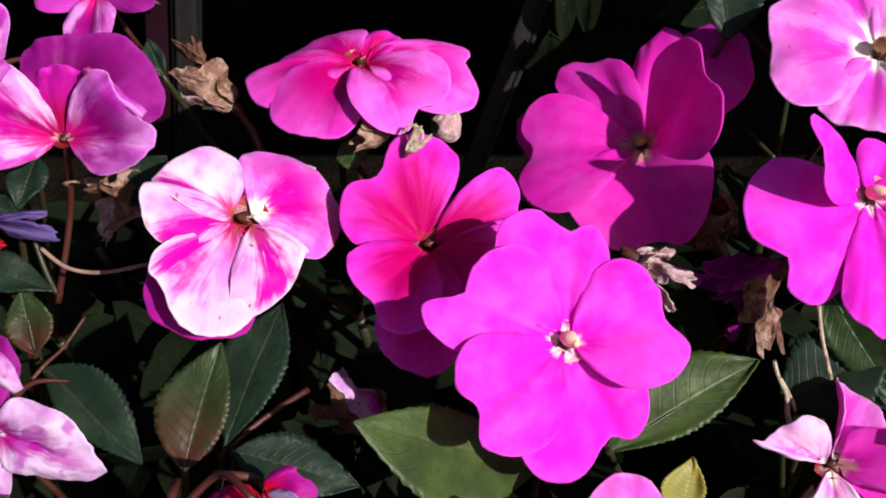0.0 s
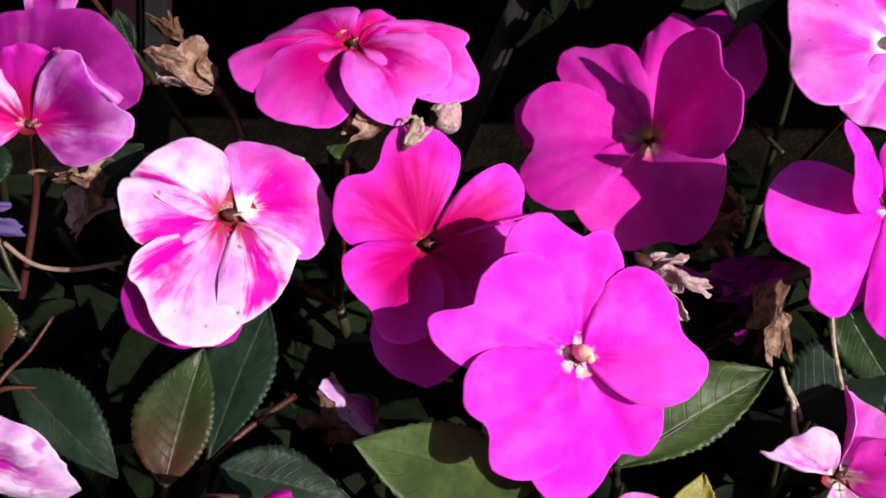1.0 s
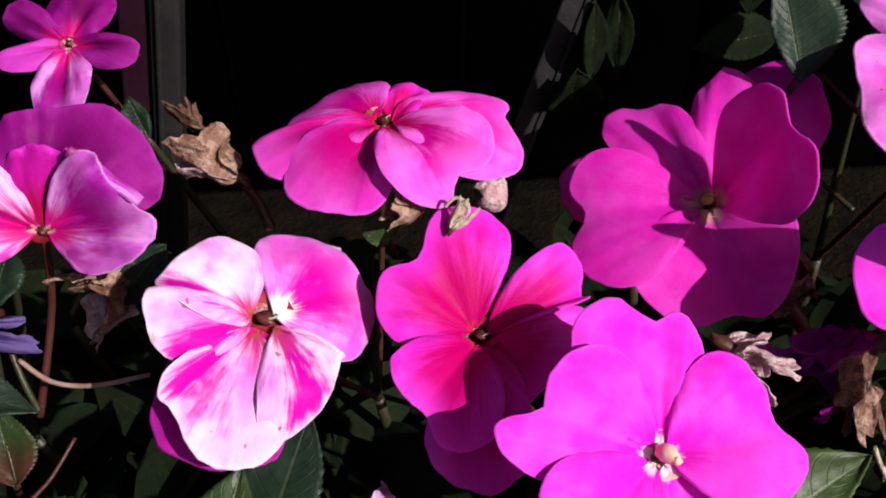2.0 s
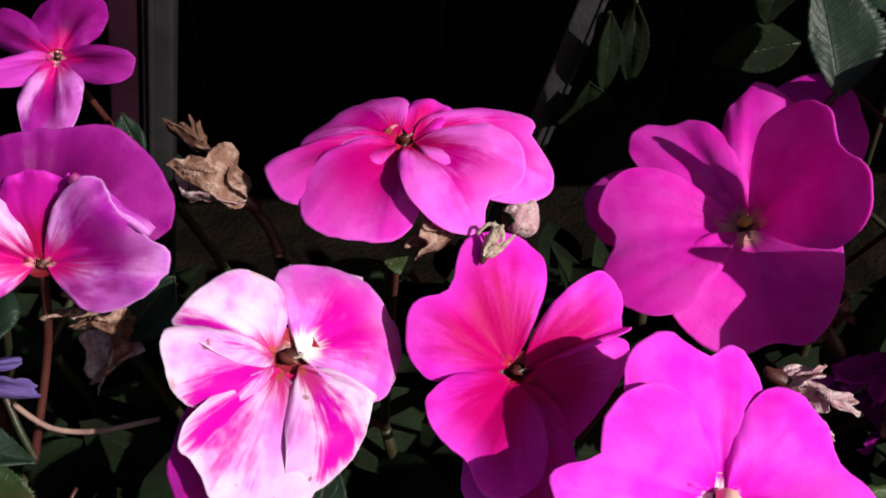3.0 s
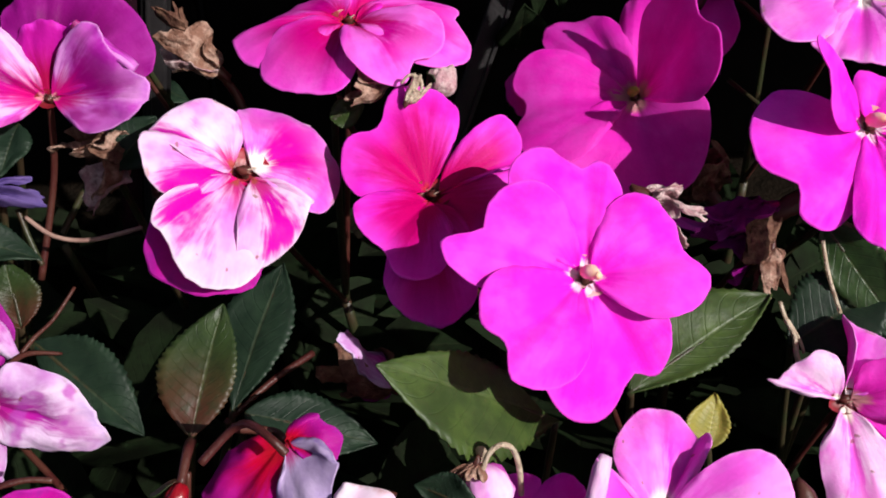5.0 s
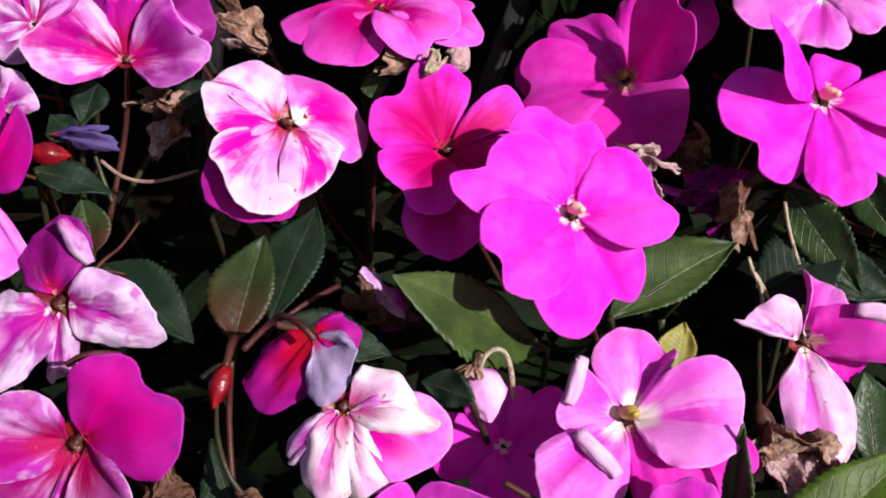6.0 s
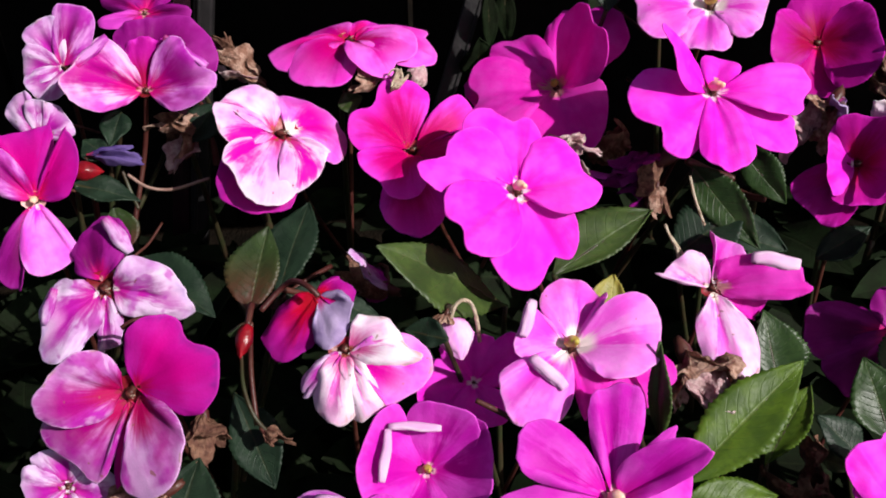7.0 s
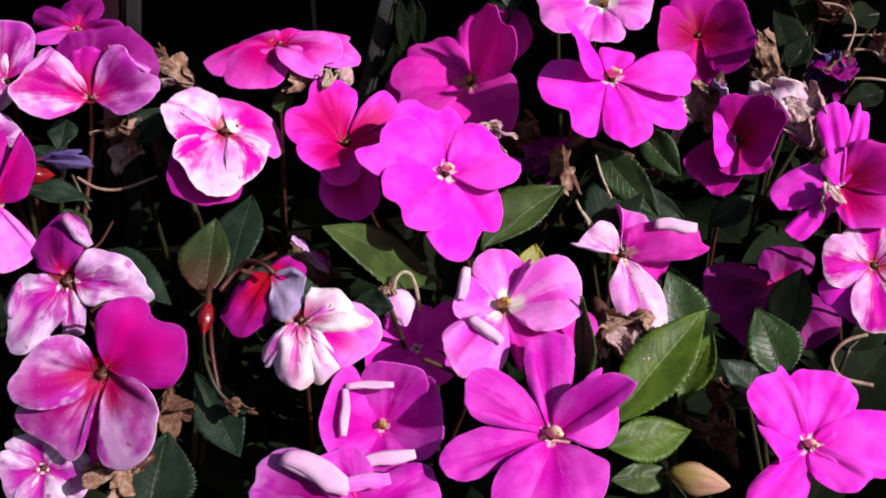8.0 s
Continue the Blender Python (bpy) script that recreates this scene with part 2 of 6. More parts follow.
def dry_mat(name, a, b, c):
    mat, nt, bsdf, out = material(name)
    place = nt.nodes.new("ShaderNodeTexCoord").outputs["Object"]
    n1, n2 = noise_node(nt, 260.0, 4.0, 0.65, place), noise_node(nt, 620.0, 3.0, 0.65, place)
    col = mix(nt, ramp01(nt, n1, 0.4, 0.62), a, b)
    col = mix(nt, math_node(nt, "MULTIPLY", ramp01(nt, n2, 0.45, 0.75), 0.6), col, c)
    leafy_shader(nt, bsdf, out, col, 0.35, 0.6, 0.2, bump(nt, math_node(nt, "ADD", n1, n2), 0.8, 0.0016))
    return mat


DRIED = dry_mat("dried_petal", (0.30, 0.15, 0.105), (0.58, 0.38, 0.30), (0.10, 0.04, 0.03))
DRIED_PINK = dry_mat("dried_pink_petal", (0.62, 0.36, 0.40), (0.84, 0.66, 0.66), (0.34, 0.12, 0.12))
DRIED_DARK = dry_mat("dark_dried_petal", (0.16, 0.07, 0.05), (0.28, 0.15, 0.10), (0.06, 0.03, 0.03))
STRAW = dry_mat("straw", (0.60, 0.48, 0.36), (0.70, 0.60, 0.48), (0.38, 0.24, 0.15))


def stem_mat(name, a, b, rough=0.45):
    mat, nt, bsdf, out = material(name)
    n1 = noise_node(nt, 130.0, 3.0)
    col = mix(nt, ramp01(nt, n1, 0.35, 0.65), a, b)
    n2 = noise_node(nt, 900.0, 2.0)
    leafy_shader(nt, bsdf, out, col, 0.1, rough, 0.4, bump(nt, n2, 0.3, 0.0006))
    return mat


STEM_RED = stem_mat("red_stem", (0.055, 0.011, 0.010), (0.075, 0.024, 0.017))
STEM_PALE = stem_mat("pale_stem", (0.22, 0.12, 0.10), (0.36, 0.23, 0.19))
STEM_GREEN = stem_mat("green_stem", (0.026, 0.032, 0.012), (0.042, 0.026, 0.014))
BUD_RED = stem_mat("red_bud", (0.27, 0.004, 0.012), (0.12, 0.003, 0.008), 0.3)
EYE_PALE = stem_mat("pale_column", (0.84, 0.46, 0.28), (0.92, 0.74, 0.60), 0.45)
EYE_DARK = stem_mat("dark_column", (0.05, 0.012, 0.014), (0.14, 0.04, 0.03), 0.35)
THROAT_PALE = stem_mat("pale_throat", (0.60, 0.20, 0.20), (0.84, 0.52, 0.50), 0.5)
THROAT_RED = stem_mat("red_throat", (0.30, 0.012, 0.03), (0.16, 0.008, 0.015), 0.4)
EYE_GREEN = stem_mat("green_column", (0.40, 0.36, 0.04), (0.46, 0.30, 0.08), 0.4)


def leaf_mat(name, main, dark, vein, red=None, gloss=0.48, spec=0.38):
    mat, nt, bsdf, out = material(name)
    uv, u, v = uv_parts(nt)
    place = nt.nodes.new("ShaderNodeTexCoord").outputs["Object"]
    d = math_node(nt, "MULTIPLY", math_node(nt, "ABSOLUTE", math_node(nt, "SUBTRACT", u, 0.5)), 2.0)
    n1, n2 = noise_node(nt, 70.0, 3.0, 0.55, place), noise_node(nt, 420.0, 3.0, 0.6, place)
    col = mix(nt, ramp01(nt, n1, 0.32, 0.68), dark, main)
    if red is not None:
        col = mix(nt, math_node(nt, "MULTIPLY", ramp01(nt, v, 0.75, 0.1), 0.75), col, red)
    # side veins: lines that rise from the midrib towards the tip
    phase = math_node(nt, "SUBTRACT", math_node(nt, "MULTIPLY", v, 11.0), math_node(nt, "MULTIPLY", math_node(nt, "POWER", d, 1.3), 2.6))
    side = math_node(nt, "ABSOLUTE", math_node(nt, "SUBTRACT", math_node(nt, "FRACT", phase), 0.5))
    line = ramp01(nt, side, 0.42, 0.5)
    line = math_node(nt, "MULTIPLY", line, ramp01(nt, d, 0.95, 0.6))
    mid = ramp01(nt, d, 0.07, 0.02)
    both = math_node(nt, "MAXIMUM", math_node(nt, "MULTIPLY", line, 0.6), mid)
    col = mix(nt, math_node(nt, "MULTIPLY", line, 0.22), col, dark)
    col = mix(nt, math_node(nt, "MULTIPLY", mid, 0.55), col, vein)
    col = mix(nt, math_node(nt, "MULTIPLY", ramp01(nt, n2, 0.45, 0.7), 0.6), col, dark)
    height = math_node(nt, "ADD", math_node(nt, "MULTIPLY", both, -0.22), math_node(nt, "MULTIPLY", n2, 0.3))
    leafy_shader(nt, bsdf, out, col, 0.16, gloss, spec, bump(nt, height, 0.5, 0.0012), 0.0)
    return mat


LEAF = leaf_mat("green_leaf", (0.060, 0.098, 0.020), (0.026, 0.046, 0.011), (0.070, 0.100, 0.030))
LEAF_DARK = leaf_mat("blue_green_leaf", (0.019, 0.038, 0.021), (0.008, 0.018, 0.011), (0.050, 0.062, 0.034), spec=0.24)
LEAF_RED = leaf_mat("reddish_leaf", (0.030, 0.055, 0.013), (0.016, 0.030, 0.009), (0.060, 0.072, 0.025), red=(0.075, 0.014, 0.010))
LEAF_YELLOW = leaf_mat("yellowing_leaf", (0.36, 0.30, 0.05), (0.20, 0.19, 0.04), (0.38, 0.34, 0.12))
LEAF_GLOSS = leaf_mat("glossy_leaf", (0.030, 0.062, 0.016), (0.012, 0.028, 0.008), (0.060, 0.085, 0.030), gloss=0.40, spec=0.27)
# brighter copy of the green leaf: strong sun is put into the colour
LEAF_SUN_PAINTED = leaf_mat("leaf_sun_painted", (0.088, 0.150, 0.014), (0.040, 0.076, 0.010), (0.120, 0.160, 0.040), gloss=0.45, spec=0.22)
# near-black copy of the leaf: deep shade is put into the colour
LEAF_SHADE_PAINTED = leaf_mat("leaf_shade_painted", (0.011, 0.020, 0.008), (0.007, 0.009, 0.005), (0.016, 0.022, 0.010), gloss=0.75, spec=0.05)


def rough_mat(name, a, b, scale, rough=0.85, bump_size=0.004, spec=0.02):
    mat, nt, bsdf, out = material(name)
    n1, n2 = noise_node(nt, scale, 4.0, 0.6), noise_node(nt, scale * 7, 3.0, 0.6)
    col = mix(nt, ramp01(nt, n1, 0.35, 0.65), a, b)
    nt.links.new(col, bsdf.inputs["Base Color"])
    bsdf.inputs["Roughness"].default_value = rough
    bsdf.inputs["Specular IOR Level"].default_value = spec
    nt.links.new(bump(nt, n2, 0.7, bump_size), bsdf.inputs["Normal"])
    return mat


# soil taken almost to black: the shadow on it is in the colour
SOIL_SHADE_PAINTED = rough_mat("soil", (0.005, 0.004, 0.003), (0.010, 0.007, 0.005), 40.0)
# near-black wood: the background's deep shade is put into the colour
WOOD_SHADE_PAINTED = rough_mat("wood_shade_painted", (0.005, 0.005, 0.005), (0.009, 0.008, 0.008), 14.0, 0.7, 0.001)
GREY_WOOD = rough_mat("weathered_post", (0.010, 0.009, 0.010), (0.018, 0.016, 0.017), 30.0, 0.45, 0.0006, 0.3)
# glossy, with the flowers' red reflection also put into the base colour
GLOSS_PAINTED_REFLECTION = rough_mat("lacquer_painted_reflection", (0.014, 0.004, 0.008), (0.022, 0.006, 0.013), 20.0, 0.25, 0.0002, 0.6)


# ---- builders ----
def link_mesh(name, bm, mat, parent=None, label="", smooth=True):
    me = bpy.data.meshes.new(name)
    bm.normal_update()
    bm.to_mesh(me)
    bm.free()
    if smooth:
        me.polygons.foreach_set("use_smooth", [True] * len(me.polygons))
    me.materials.append(mat)
    ob = new(name, me)
    if parent is not None:
        ob.parent = parent
    return tagged(ob, label)


def part(name, bm, mat, parent, label=""):
    return link_mesh(name, bm, mat, parent, label)


def empty(name, m, label, category, group=""):
    ob = new(name)
    ob.empty_display_size = 0.01
    ob.matrix_world = m
    return tagged(ob, label, category, group)


def frame_of(c, n):
    """A pose at c whose z axis is n and whose x axis stays as near the world's x as it can."""
    z = Vector(n).normalized()
    x = (Vector((1, 0, 0)) - z * z.x).normalized()
    y = z.cross(x)
    m = Matrix((x, y, z)).transposed().to_4x4()
    return Matrix.Translation(c) @ m


def sheet(bm, rows, thick, uvs):
    """A thin skin with two faces and a rim over a grid of points."""
    uvl = bm.loops.layers.uv.verify()
    nr, nc = len(rows), len(rows[0])
    nrm = [[None] * nc for _ in rows]
    for i in range(nr):
        for j in range(nc):
            a = rows[min(i + 1, nr - 1)][j] - rows[max(i - 1, 0)][j]
            b = rows[i][min(j + 1, nc - 1)] - rows[i][max(j - 1, 0)]
            n = b.cross(a)
            nrm[i][j] = n.normalized() if n.length > 1e-12 else Vector((0, 0, 1))
    top = [[bm.verts.new(rows[i][j] + nrm[i][j] * thick / 2) for j in range(nc)] for i in range(nr)]
    low = [[bm.verts.new(rows[i][j] - nrm[i][j] * thick / 2) for j in range(nc)] for i in range(nr)]

    def face(vs, uv):
        try:
            f = bm.faces.new(vs)
        except ValueError:
            return
        for l, w in zip(f.loops, uv):
            l[uvl].uv = w

    for i in range(nr - 1):
        for j in range(nc - 1):
            q = ((i, j), (i, j + 1), (i + 1, j + 1), (i + 1, j))
            face([top[a][b] for a, b in q], [uvs[a][b] for a, b in q])
            q = q[::-1]
            face([low[a][b] for a, b in q], [uvs[a][b] for a, b in q])
    ring = [(0, j) for j in range(nc)] + [(i, nc - 1) for i in range(1, nr)] + [(nr - 1, j) for j in range(nc - 2, -1, -1)] + [(i, 0) for i in range(nr - 2, 0, -1)]
    for (a, b), (c, d) in zip(ring, ring[1:] + ring[:1]):
        face([top[a][b], low[a][b], low[c][d], top[c][d]], [uvs[a][b], uvs[a][b], uvs[c][d], uvs[c][d]])


def petal_bm(az, length, h, wl, hl, wr, hr, vl, vr, tl, tr, blunt, fan, seed, ruffle=0.6, base=0.5, lift=0.0, crease=0.7, puff=1.2, funnel=0.0, turn=0.0, crumple=0.0, n=26):
    """One petal in the flower's frame, sizes in mm: its direction, length and tip height; left and right half widths with the
    heights of the edges there and where along the petal they lie; how far each lobe reaches past the middle of the tip; how
    square the lobes are and how slowly the petal widens. turn moves its stripe towards one side."""
    rings = (0.02, 0.06, 0.1, 0.15, 0.24, 0.35, 0.46, 0.57, 0.67, 0.76, 0.84, 0.905, 0.95, 0.98, 1.0)
    cols = []
    for k in range(2 * n + 1):
        left = k <= n
        t = k / n if left else (2 * n - k) / n
        w, vm, top = (wl, vl, tl) if left else (wr, vr, tr)
        if t < 0.5:
            y, x = vm * 2 * t, math.sin(math.pi * t) ** fan
        else:
            a = (t - 0.5) * math.pi
            x = max(0.0, math.cos(a)) ** blunt
            s = math.sin(a) ** blunt
            y = vm + (top - vm) * s - (top - 1) * math.exp(-((x / 0.32) ** 2)) * s
        wob = 1 + 0.022 * ruffle * noise.noise(Vector((k * 0.3, seed * 3.1, 0))) + 0.012 * ruffle * noise.noise(Vector((k * 0.8, seed * 1.7, 5)))
        cols.append(((1 if left else -1) * x * w * wob, y * length * wob, left))
    ca, sa = math.cos(radians(az)), math.sin(radians(az))
    rows, uvs = [], []
    for s in rings:
        row, uv = [], []
        for k, (x0, y0, left) in enumerate(cols):
            x, y = x0 * s, y0 * s
            w, vm, hs = (wl, vl, hl) if left else (wr, vr, hr)
            v, u = max(0.0, y / length), min(1.3, abs(x) / w)
            z = h * v ** 1.4 + (hs - h * vm ** 1.4) * u ** 1.6 * min(1.0, 0.25 + 0.75 * v / vm)
            r = math.hypot(x, y)
            free = min(1.0, r / 8) ** 1.3
            body = s ** 0.8 * (1 - s ** 2.4) * 2.1 * free
            z += puff * body * (0.55 + 0.45 * math.sin(math.pi * min(1.0, u)))
            q = abs(k - n) / n
            z -= crease * math.exp(-((q / 0.13) ** 2)) * math.sin(math.pi * s ** 0.8)
            z += free * ruffle * s * s * 1.9 * noise.noise(Vector((x * 0.09, y * 0.09, seed * 7.7)))
            z += free * ruffle * s ** 5 * 1.0 * noise.noise(Vector((x * 0.26, y * 0.26, seed * 2.3)))
            z += free * ruffle * s * 0.75 * noise.noise(Vector((x / (0.25 + 0.75 * s) * 0.45, s * 0.9, seed * 4.1)))
            z += lift * min(1.0, r / 17) ** 1.2 - funnel * math.exp(-((r / 3.6) ** 2))
            yy = base + y * (1 - base / length)
            p = Vector((ca * yy - sa * x, sa * yy + ca * x, z))
            if crumple:
                p += (noise.noise_vector(p * 0.16 + Vector((seed, 0, 0))) * 1.6 + noise.noise_vector(p * 0.42 + Vector((0, seed, 0))) * 0.6) * crumple * min(1.0, 1.6 * s)
            row.append(p / 1000)
            uv.append((k / (2 * n) + turn, min(s, 0.02 + 1.5 * r / length)))
        rows.append(row)
        uvs.append(uv)
    bm = bmesh.new()
    sheet(bm, rows, 0.00032, uvs)
    return bm


def tube_bm(points, r0, r1, sides=8, steps=6, bm=None):
    """A round stem through the points, from radius r0 to r1, in metres."""
    pts = [Vector(p) for p in points]
    line = []
    for i in range(len(pts) - 1):
        p0, p1, p2, p3 = pts[max(i - 1, 0)], pts[i], pts[i + 1], pts[min(i + 2, len(pts) - 1)]
        for k in range(steps):
            t = k / steps
            line.append(0.5 * (2 * p1 + (p2 - p0) * t + (2 * p0 - 5 * p1 + 4 * p2 - p3) * t * t + (3 * p1 - p0 - 3 * p2 + p3) * t ** 3))
    line.append(pts[-1])
    bm = bm or bmesh.new()
    side = Vector((0.3, 0.5, 0.8))
    rings = []
    for i, p in enumerate(line):
        d = (line[min(i + 1, len(line) - 1)] - line[max(i - 1, 0)]).normalized()
        side = (side - d * side.dot(d)).normalized()
        up = d.cross(side)
        r = r0 + (r1 - r0) * i / (len(line) - 1)
        r *= 1 + 0.12 * noise.noise(p * 160)
        rings.append([bm.verts.new(p + (side * math.cos(a) + up * math.sin(a)) * r) for a in (2 * math.pi * k / sides for k in range(sides))])
    for a, b in zip(rings, rings[1:]):
        for k in range(sides):
            bm.faces.new((a[k], a[(k + 1) % sides], b[(k + 1) % sides], b[k]))
    bm.faces.new(rings[0][::-1])
    bm.faces.new(rings[-1])
    return bm


def ovoid_bm(rx, ry, rz, seed=0, rough=0.12, top=0.0, seg=12, rings=8):
    """A rounded, slightly uneven body; top draws its upper end to a point."""
    bm = bmesh.new()
    bmesh.ops.create_uvsphere(bm, u_segments=seg, v_segments=rings, radius=1.0)
    for v in bm.verts:
        k = 1 + rough * noise.noise(v.co * 2.2 + Vector((seed, 0, 0)))
        taper = 1 - top * max(0, v.co.z) ** 1.2
        v.co = Vector((v.co.x * rx * k * taper, v.co.y * ry * k * taper, v.co.z * rz * k))
    uvl = bm.loops.layers.uv.verify()
    for f in bm.faces:
        for l in f.loops:
            l[uvl].uv = (math.atan2(l.vert.co.y, l.vert.co.x) / (2 * math.pi) + 0.5, 0.3 + 0.35 * (l.vert.co.z / rz + 1))
    return bm


def tilt_to(bm, c, d):
    q = Vector((0, 0, 1)).rotation_difference(Vector(d).normalized())
    bmesh.ops.transform(bm, matrix=Matrix.Translation(c) @ q.to_matrix().to_4x4(), verts=bm.verts)
    return bm


FLOWERS = [0]


def flower(label, c, n, petals, mat, eye=EYE_PALE, eye_at=(0, 0), root=None, ruffle=1.0, crease=0.8, mats=None, eye_size=1.0, stalk=STEM_RED, spur=True, folds=(), puff=1.3, turn=None, crumple=0.0):
    """A flower at c that faces along n: its petals, the column in its middle, the spur and the stalk down to root."""
    FLOWERS[0] += 1
    seed = FLOWERS[0] * 11.3
    m = frame_of(c, n)
    ob = empty("impatiens_flower", m, label, "flower", "impatiens flowers")
    for k, p in enumerate(petals):
        pm = (mats or {}).get(k, mat)
        part("petal", petal_bm(*p, seed + k, ruffle, lift=1.0 * k, crease=crease, puff=puff, base=0.5 if eye is None else (1.25 if eye is EYE_DARK else 0.9) * eye_size, funnel=0.0 if eye is None else 0.8 * eye_size + 0.4, turn=(turn or {}).get(k, 0.0), crumple=crumple), pm, ob)
    over = Vector((0, 0, 0.55 * (len(petals) - 1)))
    for a, b, r, fold_mat in ((*f, PALEFOLD)[:4] for f in folds):
        part("rolled_edge", roll_bm((Vector(a) + over) / 1000, (Vector(b) + over) / 1000, r / 1000, seed), fold_mat, ob, "pale petal edge rolled inwards" if fold_mat is PALEFOLD else "")
    ex, ey = eye_at[0] / 1000, eye_at[1] / 1000
    k = eye_size / 1000
    if eye is not None:
        # the throat: a small funnel below the petals' bases, with the column standing in it
        dark = eye is EYE_DARK
        top, low = -(0.25 * eye_size + 0.1) / 1000, -(2.0 * eye_size + 1.6) / 1000
        cup = bmesh.new()
        ring = [cup.verts.new((ex + math.cos(a) * 3.5 * k * (1 + 0.25 * noise.noise(Vector((a, seed, 0)))), ey + math.sin(a) * 2.9 * k, top)) for a in (math.pi * q / 8 for q in range(16))]
        deep = cup.verts.new((ex, ey + 0.3 * k, low))
        for q in range(16):
            cup.faces.new((ring[q], ring[(q + 1) % 16], deep))
        throat = part("throat", cup, THROAT_RED if dark else THROAT_PALE, ob, "dark red throat" if dark else "pale throat")
        if dark:
            part("column", tilt_to(ovoid_bm(0.75 * k, 0.5 * k, 1.2 * k, seed, 0.25, 0.4), (ex, ey, top - 0.5 * k), (0.5, -0.5, 0.7)), eye, throat)
            part("anther", tilt_to(ovoid_bm(0.14 * k, 0.14 * k, 0.8 * k, seed + 2, 0.3), (ex + 0.5 * k, ey - 0.1 * k, top + 0.3 * k), (0.8, 0.2, 0.5)), STRAW, throat)
        else:
            part("column", tilt_to(ovoid_bm(1.25 * k, 1.0 * k, 2.0 * k, seed, 0.2, 0.25), (ex, ey, top + 1.6 * k), (0.1, -0.5, 1)), eye, throat, "small column in the throat")
            part("anther", tilt_to(ovoid_bm(0.6 * k, 0.5 * k, 0.7 * k, seed + 2, 0.3), (ex + 0.4 * k, ey - 0.9 * k, top + 3.0 * k), (0, 0, 1)), eye, throat)
    inv = m.inverted()
    if root is not None:
        end = inv @ Vector(root)
        start = Vector((0, 0, -0.002))
        midp = start.lerp(end, 0.4) + Vector((0, 0, -0.006))
        part("stalk", tube_bm([start, midp, end], 0.0008, 0.0010), stalk, ob, "thin reddish flower stalk")
    if spur:
        part("spur", tube_bm([(0, 0, -0.001), (0.002, 0.003, -0.006), (0.006, 0.006, -0.016), (0.013, 0.004, -0.022)], 0.0013, 0.0004, 6), stalk, ob)
    return ob


def roll_bm(a, b, r, seed):
    """A petal edge rolled into a loose scroll from a to b."""
    d = (b - a)
    z = d.normalized()
    y = (Vector((0, 0, 1)) - z * z.z).normalized()
    x = y.cross(z)
    rows, uvs = [], []
    for i in range(9):
        t = i / 8
        c = a + d * t
        row, uv = [], []
        for j in range(17):
            ang = j / 16 * 2 * math.pi * 1.35 + 0.6 * noise.noise(Vector((t * 2, seed, 0)))
            rr = r * 1.15 * (0.5 + 0.5 * j / 16) * (1 + 0.3 * noise.noise(Vector((t * 2.5, j * 0.15, seed)))) * (0.45 + 0.6 * math.sin(math.pi * (0.08 + 0.84 * t)) ** 0.7)
            row.append(c + (x * math.cos(ang) + y * 0.42 * math.sin(ang)) * rr + x * r * 0.5 * noise.noise(Vector((t * 2, seed, 4))))
            uv.append((j / 16, 0.2 + 0.7 * t))
        rows.append(row)
        uvs.append(uv)
    bm = bmesh.new()
    sheet(bm, rows, 0.0003, uvs)
    return bm


def blade_bm(length, wl, wr, seed, fold=0.25, bend=0.12, wave=0.6, teeth=22, wide=0.42, n=88, m=6):
    """A leaf blade along +y from the origin, its upper face to +z: saw-toothed, folded along the midrib, quilted between the veins."""
    rows, uvs = [], []
    for i in range(n + 1):
        v = i / n
        p = math.sin(math.pi * v ** (math.log(0.5) / math.log(wide))) ** 0.85 if 0 < v < 1 else 0.0
        p *= 1 - 0.25 * v ** 4
        tooth = 1 + (0.09 + 0.06 * noise.noise(Vector((v * teeth, seed, 3)))) * ((v * teeth + 0.35 * noise.noise(Vector((v * 5, seed, 8)))) % 1.0) ** 1.4 * (1 if 0.05 < v < 0.97 else 0)
        row, uv = [], []
        for j in range(-m, m + 1):
            u = j / m
            w = wl if u < 0 else wr
            edge = tooth if abs(j) == m else 1.0
            x = u * w * p * edge
            x_u = abs(u)
            z = fold * abs(x) - bend * length * v * v
            quilt = math.cos(2 * math.pi * (v * 11 - x_u ** 1.3 * 2.6))
            z += 0.0003 * quilt * min(1, p) * (0.3 + 0.7 * x_u) * (1 - 0.4 * x_u)
            z += 0.0022 * wave * noise.noise(Vector((u * 1.3, v * 3.2, seed))) * (0.3 + x_u)
            y = v * length - 0.10 * length * x_u * p * 0.25
            row.append(Vector((x, y, z)))
            uv.append((0.5 + u / 2, v))
        rows.append(row)
        uvs.append(uv)
    bm = bmesh.new()
    sheet(bm, rows, 0.0004, uvs)
    return bm


LEAVES = [0]


